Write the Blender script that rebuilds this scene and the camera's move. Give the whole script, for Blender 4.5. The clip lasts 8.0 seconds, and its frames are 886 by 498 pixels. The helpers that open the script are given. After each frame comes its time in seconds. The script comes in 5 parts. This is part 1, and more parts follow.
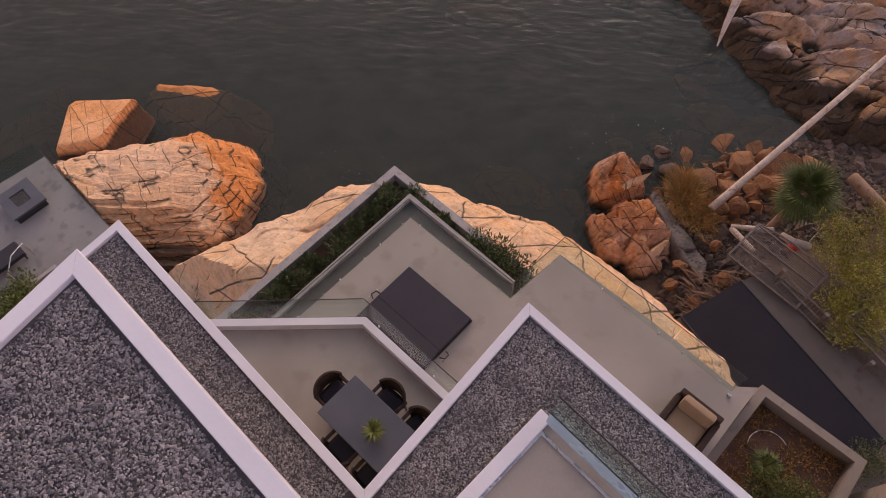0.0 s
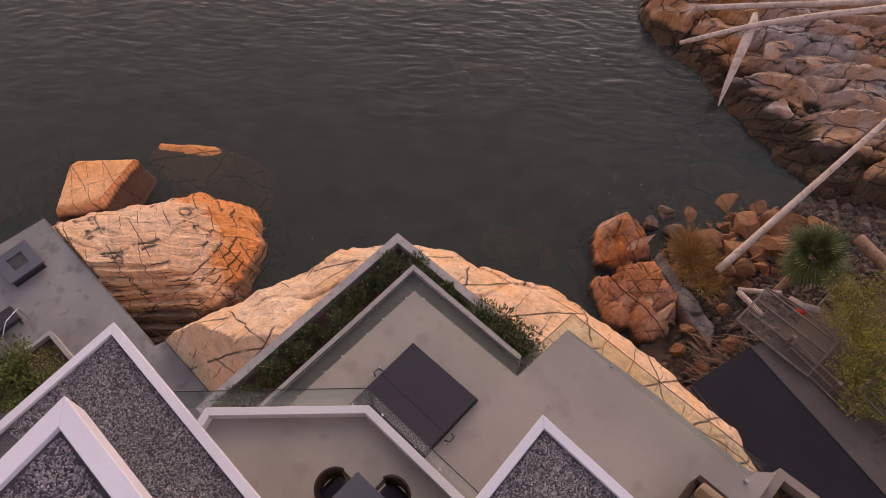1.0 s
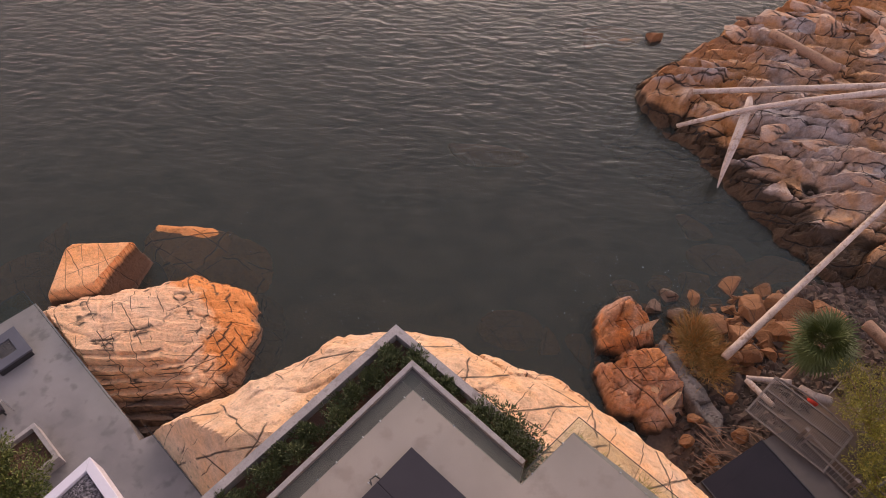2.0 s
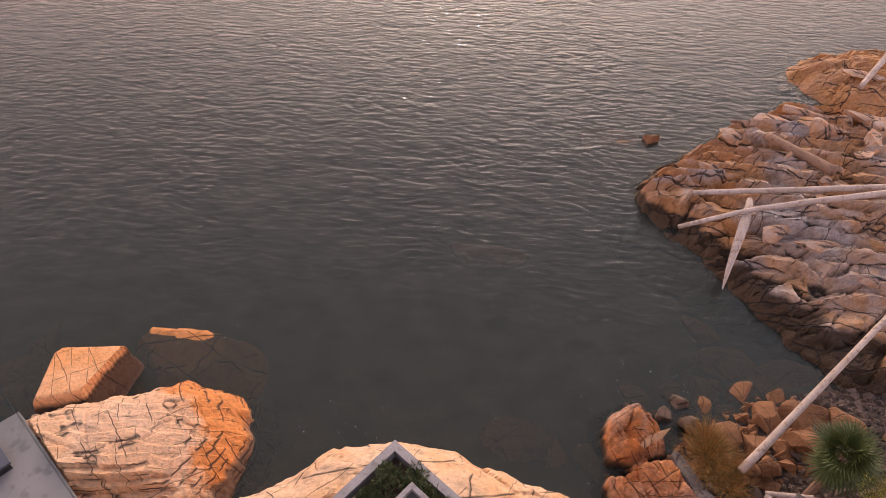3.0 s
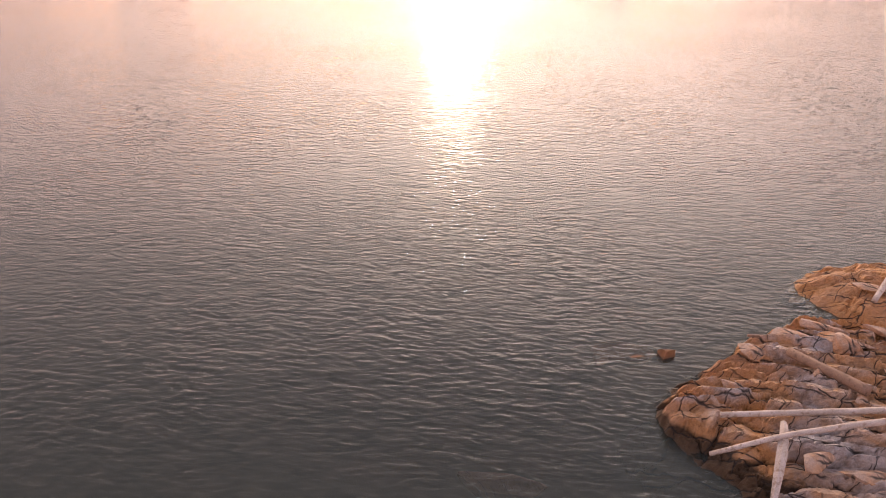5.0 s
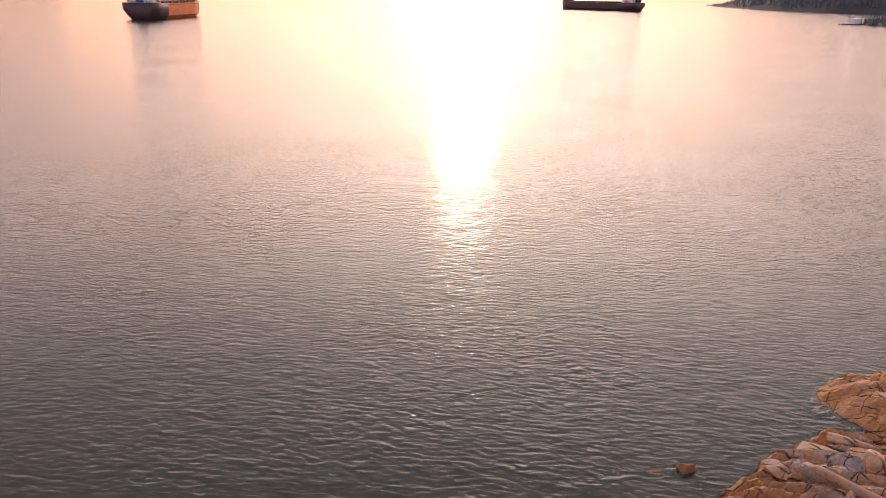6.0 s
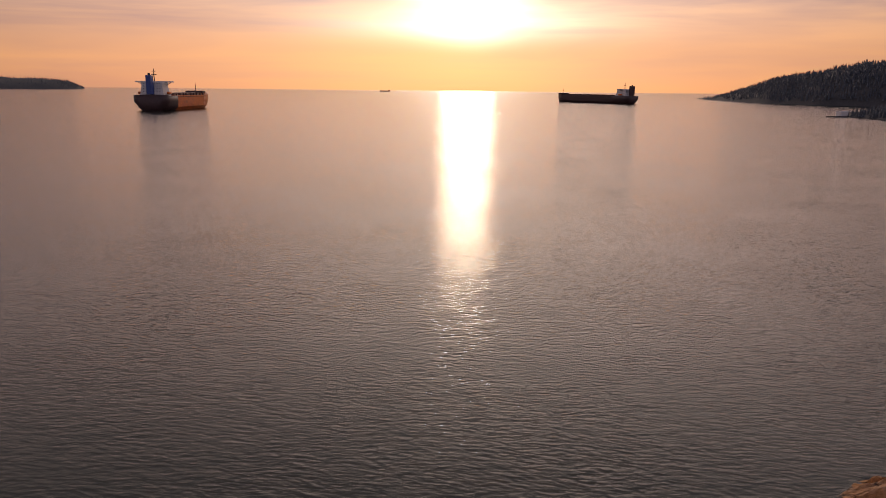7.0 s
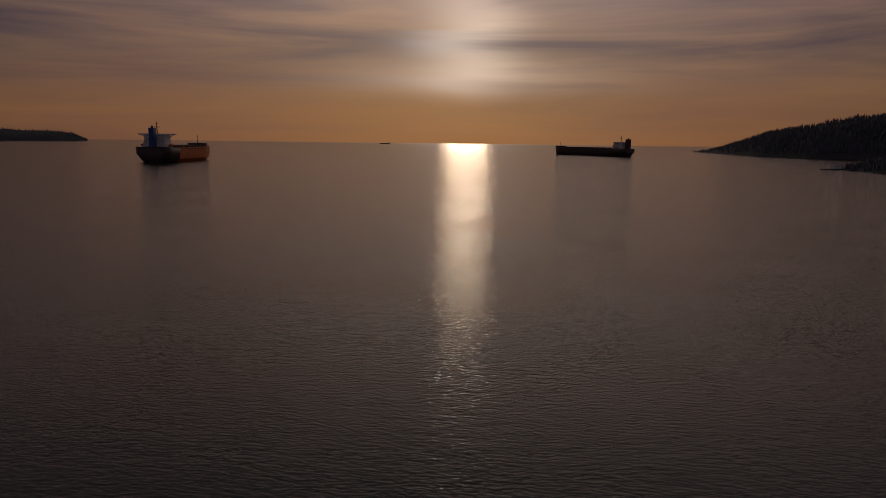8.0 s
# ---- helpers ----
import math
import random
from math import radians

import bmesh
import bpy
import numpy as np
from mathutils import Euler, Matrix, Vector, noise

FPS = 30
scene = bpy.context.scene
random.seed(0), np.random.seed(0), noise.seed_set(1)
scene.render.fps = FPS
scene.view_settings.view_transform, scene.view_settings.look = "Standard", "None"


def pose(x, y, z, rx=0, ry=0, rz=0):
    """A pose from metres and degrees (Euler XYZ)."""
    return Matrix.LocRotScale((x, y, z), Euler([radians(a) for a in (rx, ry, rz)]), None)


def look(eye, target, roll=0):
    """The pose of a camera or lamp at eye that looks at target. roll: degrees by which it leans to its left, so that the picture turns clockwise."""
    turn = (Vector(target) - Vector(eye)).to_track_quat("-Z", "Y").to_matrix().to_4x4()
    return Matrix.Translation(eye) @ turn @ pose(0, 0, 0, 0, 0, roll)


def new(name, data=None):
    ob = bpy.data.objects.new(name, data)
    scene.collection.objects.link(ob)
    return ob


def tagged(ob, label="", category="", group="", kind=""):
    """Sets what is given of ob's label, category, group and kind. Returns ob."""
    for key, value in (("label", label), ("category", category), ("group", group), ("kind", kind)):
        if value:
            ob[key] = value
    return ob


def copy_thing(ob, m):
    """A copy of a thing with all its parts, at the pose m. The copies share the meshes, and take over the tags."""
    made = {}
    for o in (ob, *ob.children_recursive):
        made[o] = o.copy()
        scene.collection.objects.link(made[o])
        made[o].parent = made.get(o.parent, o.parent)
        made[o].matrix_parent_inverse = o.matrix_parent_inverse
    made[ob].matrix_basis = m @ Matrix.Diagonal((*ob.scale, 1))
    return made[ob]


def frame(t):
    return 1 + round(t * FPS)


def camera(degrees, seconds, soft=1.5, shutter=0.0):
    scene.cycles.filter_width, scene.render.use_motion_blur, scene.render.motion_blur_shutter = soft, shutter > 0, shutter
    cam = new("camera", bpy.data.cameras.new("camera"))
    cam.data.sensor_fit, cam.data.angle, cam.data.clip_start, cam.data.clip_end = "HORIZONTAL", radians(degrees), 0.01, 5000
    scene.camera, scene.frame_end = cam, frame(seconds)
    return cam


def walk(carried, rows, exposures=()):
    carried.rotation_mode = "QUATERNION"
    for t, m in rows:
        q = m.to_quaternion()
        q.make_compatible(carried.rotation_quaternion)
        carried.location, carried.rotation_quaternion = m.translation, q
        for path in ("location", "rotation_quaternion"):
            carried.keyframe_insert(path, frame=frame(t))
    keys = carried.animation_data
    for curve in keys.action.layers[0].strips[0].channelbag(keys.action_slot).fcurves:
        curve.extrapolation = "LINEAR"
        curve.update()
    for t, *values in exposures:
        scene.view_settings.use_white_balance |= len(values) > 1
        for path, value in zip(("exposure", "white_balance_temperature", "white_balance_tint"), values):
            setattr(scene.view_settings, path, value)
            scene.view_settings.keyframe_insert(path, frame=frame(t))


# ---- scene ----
cam = camera(66.2, 8.0, soft=0.6)
PATH = [
    (0, (0.612, -0.177, 23.01), (0.504, 0.772, 21.253), -0.5),
    (0.5, (0.502, 0.227, 23.044), (0.39, 1.225, 21.314), -0.5),
    (1, (0.407, 0.654, 23.1), (0.289, 1.709, 21.404), -0.4),
    (1.5, (0.343, 1.075, 23.143), (0.217, 2.198, 21.493), -0.4),
    (1.7, (0.323, 1.241, 23.153), (0.196, 2.398, 21.528), -0.3),
    (3, (0.158, 2.206, 23.079), (0.009, 3.616, 21.669), -0.1),
    (3.5, (0.114, 2.482, 22.904), (-0.048, 3.995, 21.606), -0.3),
    (4, (0.038, 2.857, 22.856), (-0.136, 4.461, 21.673), -0.4),
    (4.5, (-0.074, 3.329, 22.636), (-0.256, 5.014, 21.575), -0.1),
    (4.7, (-0.197, 3.575, 22.607), (-0.377, 5.292, 21.597), -0.2),
    (6, (-0.538, 5.162, 22.865), (-0.756, 7.022, 22.163), 0.5),
    (6.5, (-0.72, 5.65, 22.93), (-0.945, 7.553, 22.358), 0.5),
    (7, (-0.86, 6.08, 23.0), (-1.088, 8.012, 22.538), 0.6),
    (7.5, (-0.98, 6.47, 23.08), (-1.21, 8.42, 22.702), 0.6),
    (8, (-1.08, 6.85, 23.15), (-1.309, 8.812, 22.834), 0.7),
]
EXPOSURES = [(0, -0.04), (1.7, 0.22), (3.0, 0.42), (5.8, 0.30), (6.2, 0.0), (6.5, -0.35), (7.0, -1.3), (7.5, -2.35), (8.0, -3.5)]
walk(cam, [(t, look(eye, target, roll)) for t, eye, target, roll in PATH], EXPOSURES)

# ---- sky and sun ----
SUN_AZ, SUN_EL = -4.9, 7.3  # degrees: to the right of +y, and above the horizon
BRIGHT_WAY = Vector((math.sin(radians(SUN_AZ - 2)), math.cos(radians(SUN_AZ - 2)), 0.12)).normalized()
SUN_WAY = Vector((math.sin(radians(SUN_AZ)) * math.cos(radians(SUN_EL)), math.cos(radians(SUN_AZ)) * math.cos(radians(SUN_EL)), math.sin(radians(SUN_EL))))


def node(tree, kind, operation="", clamp=False, blend="", feature=""):
    n = tree.nodes.new(kind)
    if operation:
        n.operation = operation
    if clamp:
        n.use_clamp = True
    if blend:
        n.data_type, n.blend_type = "RGBA", blend
    if feature:
        n.feature = feature
    return n


def math_node(tree, operation, a, b=None, clamp=False):
    n = node(tree, "ShaderNodeMath", operation, clamp)
    for k, v in enumerate((a, b)):
        if v is None:
            continue
        if isinstance(v, (int, float)):
            n.inputs[k].default_value = v
        else:
            tree.links.new(v, n.inputs[k])
    return n.outputs[0]


def ramp(tree, factor, stops, mode="LINEAR"):
    n = node(tree, "ShaderNodeValToRGB")
    n.color_ramp.interpolation = mode
    el = n.color_ramp.elements
    while len(el) < len(stops):
        el.new(0.5)
    for e, (p, c) in zip(el, stops):
        e.position = p
        e.color = (*c, 1) if len(c) == 3 else c
    tree.links.new(factor, n.inputs[0])
    return n.outputs[0]


def mix(tree, factor, a, b, blend="MIX"):
    n = node(tree, "ShaderNodeMix", blend=blend)
    for k, v in ((0, factor), (6, a), (7, b)):
        if isinstance(v, (int, float)):
            n.inputs[k].default_value = v
        elif isinstance(v, tuple):
            n.inputs[k].default_value = (*v, 1)
        else:
            tree.links.new(v, n.inputs[k])
    return n.outputs[2]


def grey(v):
    return (v, v, v)


def make_world():
    world = bpy.data.worlds.new("evening_sky")
    scene.world = world
    world.use_nodes = True
    tree = world.node_tree
    tree.nodes.clear()
    coord = node(tree, "ShaderNodeTexCoord").outputs["Generated"]
    split = node(tree, "ShaderNodeSeparateXYZ")
    tree.links.new(coord, split.inputs[0])
    up = split.outputs[2]
    # brightness by height above the horizon
    base = ramp(tree, math_node(tree, "MAXIMUM", up, 0.0), SKY_STOPS)
    # long flat cloud streaks
    place = node(tree, "ShaderNodeMapping")
    place.inputs["Scale"].default_value = (1.1, 1.1, 13.0)
    place.inputs["Location"].default_value = (0.35, 0.2, 0.9)
    tree.links.new(coord, place.inputs[0])
    streak = node(tree, "ShaderNodeTexNoise")
    streak.inputs["Scale"].default_value, streak.inputs["Detail"].default_value, streak.inputs["Roughness"].default_value = 1.5, 5.0, 0.55
    streak.inputs["Distortion"].default_value = 0.5
    tree.links.new(place.outputs[0], streak.inputs[0])
    veil = ramp(tree, streak.outputs[0], [(0.36, grey(0)), (0.64, grey(1))])
    band = ramp(tree, up, [(0.0, grey(0.3)), (0.06, grey(0.45)), (0.12, grey(0.9)), (0.15, grey(1)), (0.20, grey(1)), (0.25, grey(0.3)), (0.6, grey(0.1))])
    cover = math_node(tree, "MULTIPLY", veil, band)
    sky = mix(tree, math_node(tree, "MULTIPLY", cover, 0.82), base, CLOUD)
    # the sky away from the sun is dimmer and bluer; the thinner cloud lies round it
    aim = node(tree, "ShaderNodeVectorMath", operation="DOT_PRODUCT")
    aim.inputs[1].default_value = BRIGHT_WAY
    tree.links.new(coord, aim.inputs[0])
    side = math_node(tree, "ADD", math_node(tree, "MULTIPLY", aim.outputs["Value"], 0.5), 0.5, clamp=True)
    tint = ramp(tree, side, SIDE_STOPS)
    sky = mix(tree, 1.0, sky, tint, "MULTIPLY")
    # the sun's glow through a gap in the cloud: an upright patch that spreads under the cloud's lower edge
    across = node(tree, "ShaderNodeVectorMath", operation="DOT_PRODUCT")
    across.inputs[1].default_value = (math.cos(radians(SUN_AZ)), -math.sin(radians(SUN_AZ)), 0)
    tree.links.new(coord, across.inputs[0])
    wander = math_node(tree, "MULTIPLY", math_node(tree, "SUBTRACT", streak.outputs[0], 0.5), 0.16)
    x = math_node(tree, "ADD", across.outputs["Value"], wander)

    def spot(width, middle, height, right=0.0):
        u = math_node(tree, "POWER", math_node(tree, "ABSOLUTE", math_node(tree, "MULTIPLY", math_node(tree, "SUBTRACT", x, right), 1 / width)), 2.0)
        v = math_node(tree, "POWER", math_node(tree, "ABSOLUTE", math_node(tree, "MULTIPLY", math_node(tree, "SUBTRACT", up, middle), 1 / height)), 2.0)
        return math_node(tree, "EXPONENT", math_node(tree, "MULTIPLY", math_node(tree, "ADD", u, v), -1.0))

    glow = math_node(tree, "ADD", math_node(tree, "MULTIPLY", spot(0.066, 0.14, 0.075), GLOW[0]), math_node(tree, "MULTIPLY", spot(0.16, 0.088, 0.024), GLOW[1]))
    glow = math_node(tree, "ADD", glow, math_node(tree, "MULTIPLY", spot(0.36, 0.42, 0.17, 0.07), GLOW[2]))
    glow = math_node(tree, "ADD", glow, math_node(tree, "MULTIPLY", spot(0.30, 0.25, 0.11), GLOW[3]))
    dim = math_node(tree, "SUBTRACT", 1.0, math_node(tree, "MULTIPLY", spot(0.42, 0.62, 0.32, -0.62), 0.45))  # heavier cloud high on one side
    sky = mix(tree, 1.0, sky, dim, "MULTIPLY")
    low = ramp(tree, up, [(0.0, grey(0.05)), (0.045, grey(0.12)), (0.07, grey(1))])
    front = math_node(tree, "GREATER_THAN", split.outputs[1], 0.0)
    glow = math_node(tree, "MULTIPLY", math_node(tree, "MULTIPLY", glow, low), front)
    tone = mix(tree, 1.0, (1.0, 0.84, 0.70), glow, "MULTIPLY")
    sky = mix(tree, 1.0, sky, tone, "ADD")
    air = node(tree, "ShaderNodeTexSky")
    air.sky_type, air.sun_disc, air.sun_elevation, air.sun_rotation = "NISHITA", False, radians(SUN_EL), radians(SUN_AZ)
    thin = mix(tree, 1.0, air.outputs[0], grey(0.015), "MULTIPLY")
    sky = mix(tree, 1.0, sky, thin, "ADD")
    back = node(tree, "ShaderNodeBackground")
    tree.links.new(sky, back.inputs[0])
    back.inputs[1].default_value = 1.0
    tree.links.new(back.outputs[0], node(tree, "ShaderNodeOutputWorld").inputs[0])


SKY_STOPS = [(0.0, (2.2, 0.96, 0.44)), (0.05, (2.3, 1.08, 0.52)), (0.12, (2.35, 1.34, 0.82)), (0.19, (2.95, 1.70, 1.22)), (0.25, (4.7, 3.12, 2.6)), (0.45, (4.2, 3.2, 2.85)), (0.60, (2.3, 1.9, 1.82)), (0.74, (1.15, 1.06, 1.10)), (1.0, (0.42, 0.44, 0.60))]
CLOUD = (0.42, 0.33, 0.60)
SIDE_STOPS = [(0.0, (0.26, 0.30, 0.44)), (0.5, (0.41, 0.43, 0.54)), (0.82, (0.43, 0.45, 0.50)), (0.90, (0.70, 0.70, 0.72)), (0.965, (1.0, 0.97, 0.97)), (1.0, (1.15, 1.15, 1.12))]
GLOW = (3.8, 1.9, 2.3, 1.2)
make_world()
sun = new("sun", bpy.data.lights.new("sun", "SUN"))
sun.data.energy, sun.data.angle, sun.data.color = 0.4, radians(3.8), (1.0, 0.72, 0.48)
sun.matrix_world = look(SUN_WAY * 200, (0, 0, 0))

# ---- materials ----


def stuff_mat(name, colors, scale=1.0, rough=0.8, bump=0.3, fine=40.0, metal=0.0, spec=0.5, stain=None, island=0.0, grit=0.24):
    """A worn surface: two colours in patches, finer grain, relief."""
    m = bpy.data.materials.new(name)
    m.use_nodes = True
    tree = m.node_tree
    bsdf = tree.nodes["Principled BSDF"]
    coord = node(tree, "ShaderNodeTexCoord").outputs["Object"]
    big = node(tree, "ShaderNodeTexNoise")
    big.inputs["Scale"].default_value, big.inputs["Detail"].default_value = scale, 6.0
    tree.links.new(coord, big.inputs[0])
    small = node(tree, "ShaderNodeTexNoise")
    small.inputs["Scale"].default_value, small.inputs["Detail"].default_value = fine, 4.0
    tree.links.new(coord, small.inputs[0])
    tone = mix(tree, ramp(tree, big.outputs[0], [(0.35, grey(0)), (0.65, grey(1))]), colors[0], colors[1])
    grain = ramp(tree, small.outputs[0], [(0.25, grey(1 - grit)), (0.75, grey(1 + 0.8 * grit))])
    tone = mix(tree, 1.0, tone, grain, "MULTIPLY")
    if stain:
        spots = node(tree, "ShaderNodeTexNoise")
        spots.inputs["Scale"].default_value, spots.inputs["Detail"].default_value = scale * 3.3, 8.0
        tree.links.new(coord, spots.inputs[0])
        tone = mix(tree, ramp(tree, spots.outputs[0], [(0.55, grey(0)), (0.68, grey(0.8))]), tone, stain)
    if island:
        rnd = node(tree, "ShaderNodeNewGeometry").outputs["Random Per Island"]
        tone = mix(tree, 1.0, tone, ramp(tree, rnd, [(0.0, grey(1 - island)), (1.0, grey(1 + island))]), "MULTIPLY")
    tree.links.new(tone, bsdf.inputs["Base Color"])
    r = ramp(tree, big.outputs[0], [(0.3, grey(max(rough - 0.12, 0.05))), (0.7, grey(min(rough + 0.08, 1)))])
    tree.links.new(r, bsdf.inputs["Roughness"])
    bsdf.inputs["Metallic"].default_value = metal
    bsdf.inputs["Specular IOR Level"].default_value = spec
    if bump:
        b = node(tree, "ShaderNodeBump")
        b.inputs["Strength"].default_value, b.inputs["Distance"].default_value = bump, 0.02
        tree.links.new(small.outputs[0], b.inputs["Height"])
        tree.links.new(b.outputs[0], bsdf.inputs["Normal"])
    return m


def rock_mat(name, pale, warm, dark, orange, tide=0.9, crack=0.55, sharp=1.0, joints=(), lichen=0.0, low=1.1, sway=2.2, gain=0.6, wet_shade=None, lean=(0.0, 0.0, 0.0, 0.0)):
    """Weathered shore rock: pale tops, rusty patches and a rust-coloured tide zone, cracks and fine relief."""
    m = bpy.data.materials.new(name)
    m.use_nodes = True
    tree = m.node_tree
    bsdf = tree.nodes["Principled BSDF"]
    coord = node(tree, "ShaderNodeTexCoord").outputs["Object"]

    def noise_tex(scale, detail=6.0, rough=0.6, vec=coord, dist=0.0):
        n = node(tree, "ShaderNodeTexNoise")
        n.inputs["Scale"].default_value, n.inputs["Detail"].default_value, n.inputs["Roughness"].default_value = scale, detail, rough
        n.inputs["Distortion"].default_value = dist
        tree.links.new(vec, n.inputs[0])
        return n

    tone = mix(tree, ramp(tree, noise_tex(0.35, dist=0.6).outputs[0], [(0.38, grey(0)), (0.62, grey(1))]), pale, warm)
    tone = mix(tree, ramp(tree, noise_tex(1.3, 8.0).outputs[0], [(0.5, grey(0)), (0.7, grey(0.75))]), tone, dark)
    # rust-coloured zone above the water
    split = node(tree, "ShaderNodeSeparateXYZ")
    tree.links.new(coord, split.inputs[0])
    wobble = math_node(tree, "MULTIPLY", noise_tex(0.6).outputs[0], sway)
    level = math_node(tree, "SUBTRACT", math_node(tree, "ADD", split.outputs[2], -low), wobble)
    if any(lean):  # the rusty end of the rock
        level = math_node(tree, "SUBTRACT", level, math_node(tree, "MULTIPLY", math_node(tree, "SUBTRACT", split.outputs[0], lean[1]), lean[0]))
        level = math_node(tree, "SUBTRACT", level, math_node(tree, "MULTIPLY", math_node(tree, "SUBTRACT", split.outputs[1], lean[3]), lean[2]))
    zone = ramp(tree, math_node(tree, "ADD", math_node(tree, "MULTIPLY", level, -gain), 0.0), [(0.55, grey(0)), (1.0, grey(tide))])
    tone = mix(tree, zone, tone, orange)
    if wet_shade:  # dark foot: soaked rock plus shade, both put into the colour
        foot_depth = math_node(tree, "SUBTRACT", math_node(tree, "ADD", wet_shade[1], math_node(tree, "MULTIPLY", noise_tex(0.9).outputs[0], 0.7)), split.outputs[2])
        if len(wet_shade) > 2:  # reaches higher towards the house, as the unlit side's painted shade
            foot_depth = math_node(tree, "SUBTRACT", foot_depth, math_node(tree, "MULTIPLY", math_node(tree, "SUBTRACT", split.outputs[1], wet_shade[3]), wet_shade[2]))
        tone = mix(tree, ramp(tree, foot_depth, [(0.25, grey(0)), (0.5, grey(0.92))]), tone, wet_shade[0])
    speck = noise_tex(22.0, 5.0, 0.7)
    tone = mix(tree, 1.0, tone, ramp(tree, speck.outputs[0], [(0.3, grey(0.82)), (0.7, grey(1.12))]), "MULTIPLY")
    mottle = noise_tex(4.5, 9.0, 0.72)
    tone = mix(tree, 1.0, tone, ramp(tree, mottle.outputs[0], [(0.32, grey(0.74)), (0.5, grey(1.0)), (0.7, grey(1.12))]), "MULTIPLY")
    spots = node(tree, "ShaderNodeTexVoronoi")
    spots.inputs["Scale"].default_value = 2.3
    tree.links.new(coord, spots.inputs[0])
    if lichen:
        tone = mix(tree, ramp(tree, spots.outputs["Distance"], [(0.09, grey(lichen)), (0.15, grey(0))]), tone, (0.20, 0.17, 0.14))
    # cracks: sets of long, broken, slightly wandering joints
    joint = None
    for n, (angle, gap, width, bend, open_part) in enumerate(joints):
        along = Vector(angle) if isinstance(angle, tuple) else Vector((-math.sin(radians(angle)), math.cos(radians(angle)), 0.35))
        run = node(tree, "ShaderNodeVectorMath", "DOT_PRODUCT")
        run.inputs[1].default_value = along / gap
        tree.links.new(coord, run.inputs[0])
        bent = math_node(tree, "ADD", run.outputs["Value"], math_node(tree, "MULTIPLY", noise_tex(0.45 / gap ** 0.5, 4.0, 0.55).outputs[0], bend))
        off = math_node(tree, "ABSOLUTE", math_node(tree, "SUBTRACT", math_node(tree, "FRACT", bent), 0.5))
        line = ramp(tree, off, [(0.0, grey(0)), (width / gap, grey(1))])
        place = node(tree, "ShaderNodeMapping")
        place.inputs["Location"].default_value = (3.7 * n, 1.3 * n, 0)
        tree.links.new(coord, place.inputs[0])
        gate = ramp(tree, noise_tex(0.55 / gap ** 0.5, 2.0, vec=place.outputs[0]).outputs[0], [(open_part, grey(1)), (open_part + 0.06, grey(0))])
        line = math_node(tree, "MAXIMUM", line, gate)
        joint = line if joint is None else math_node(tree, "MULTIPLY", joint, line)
    # near-black lines hold dirt and the grooves' own shade as colour
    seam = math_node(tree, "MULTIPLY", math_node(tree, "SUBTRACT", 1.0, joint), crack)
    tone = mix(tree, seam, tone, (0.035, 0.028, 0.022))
    tree.links.new(tone, bsdf.inputs["Base Color"])
    bsdf.inputs["Roughness"].default_value = 0.82
    relief = math_node(tree, "ADD", math_node(tree, "MULTIPLY", noise_tex(3.0, 9.0, 0.65).outputs[0], 1.2), math_node(tree, "MULTIPLY", joint, 0.5))
    relief = math_node(tree, "ADD", relief, math_node(tree, "ADD", math_node(tree, "MULTIPLY", speck.outputs[0], 0.15), math_node(tree, "MULTIPLY", mottle.outputs[0], 0.6)))
    b = node(tree, "ShaderNodeBump")
    b.inputs["Strength"].default_value, b.inputs["Distance"].default_value = 0.7 * sharp, 0.12
    tree.links.new(relief, b.inputs["Height"])
    tree.links.new(b.outputs[0], bsdf.inputs["Normal"])
    return m


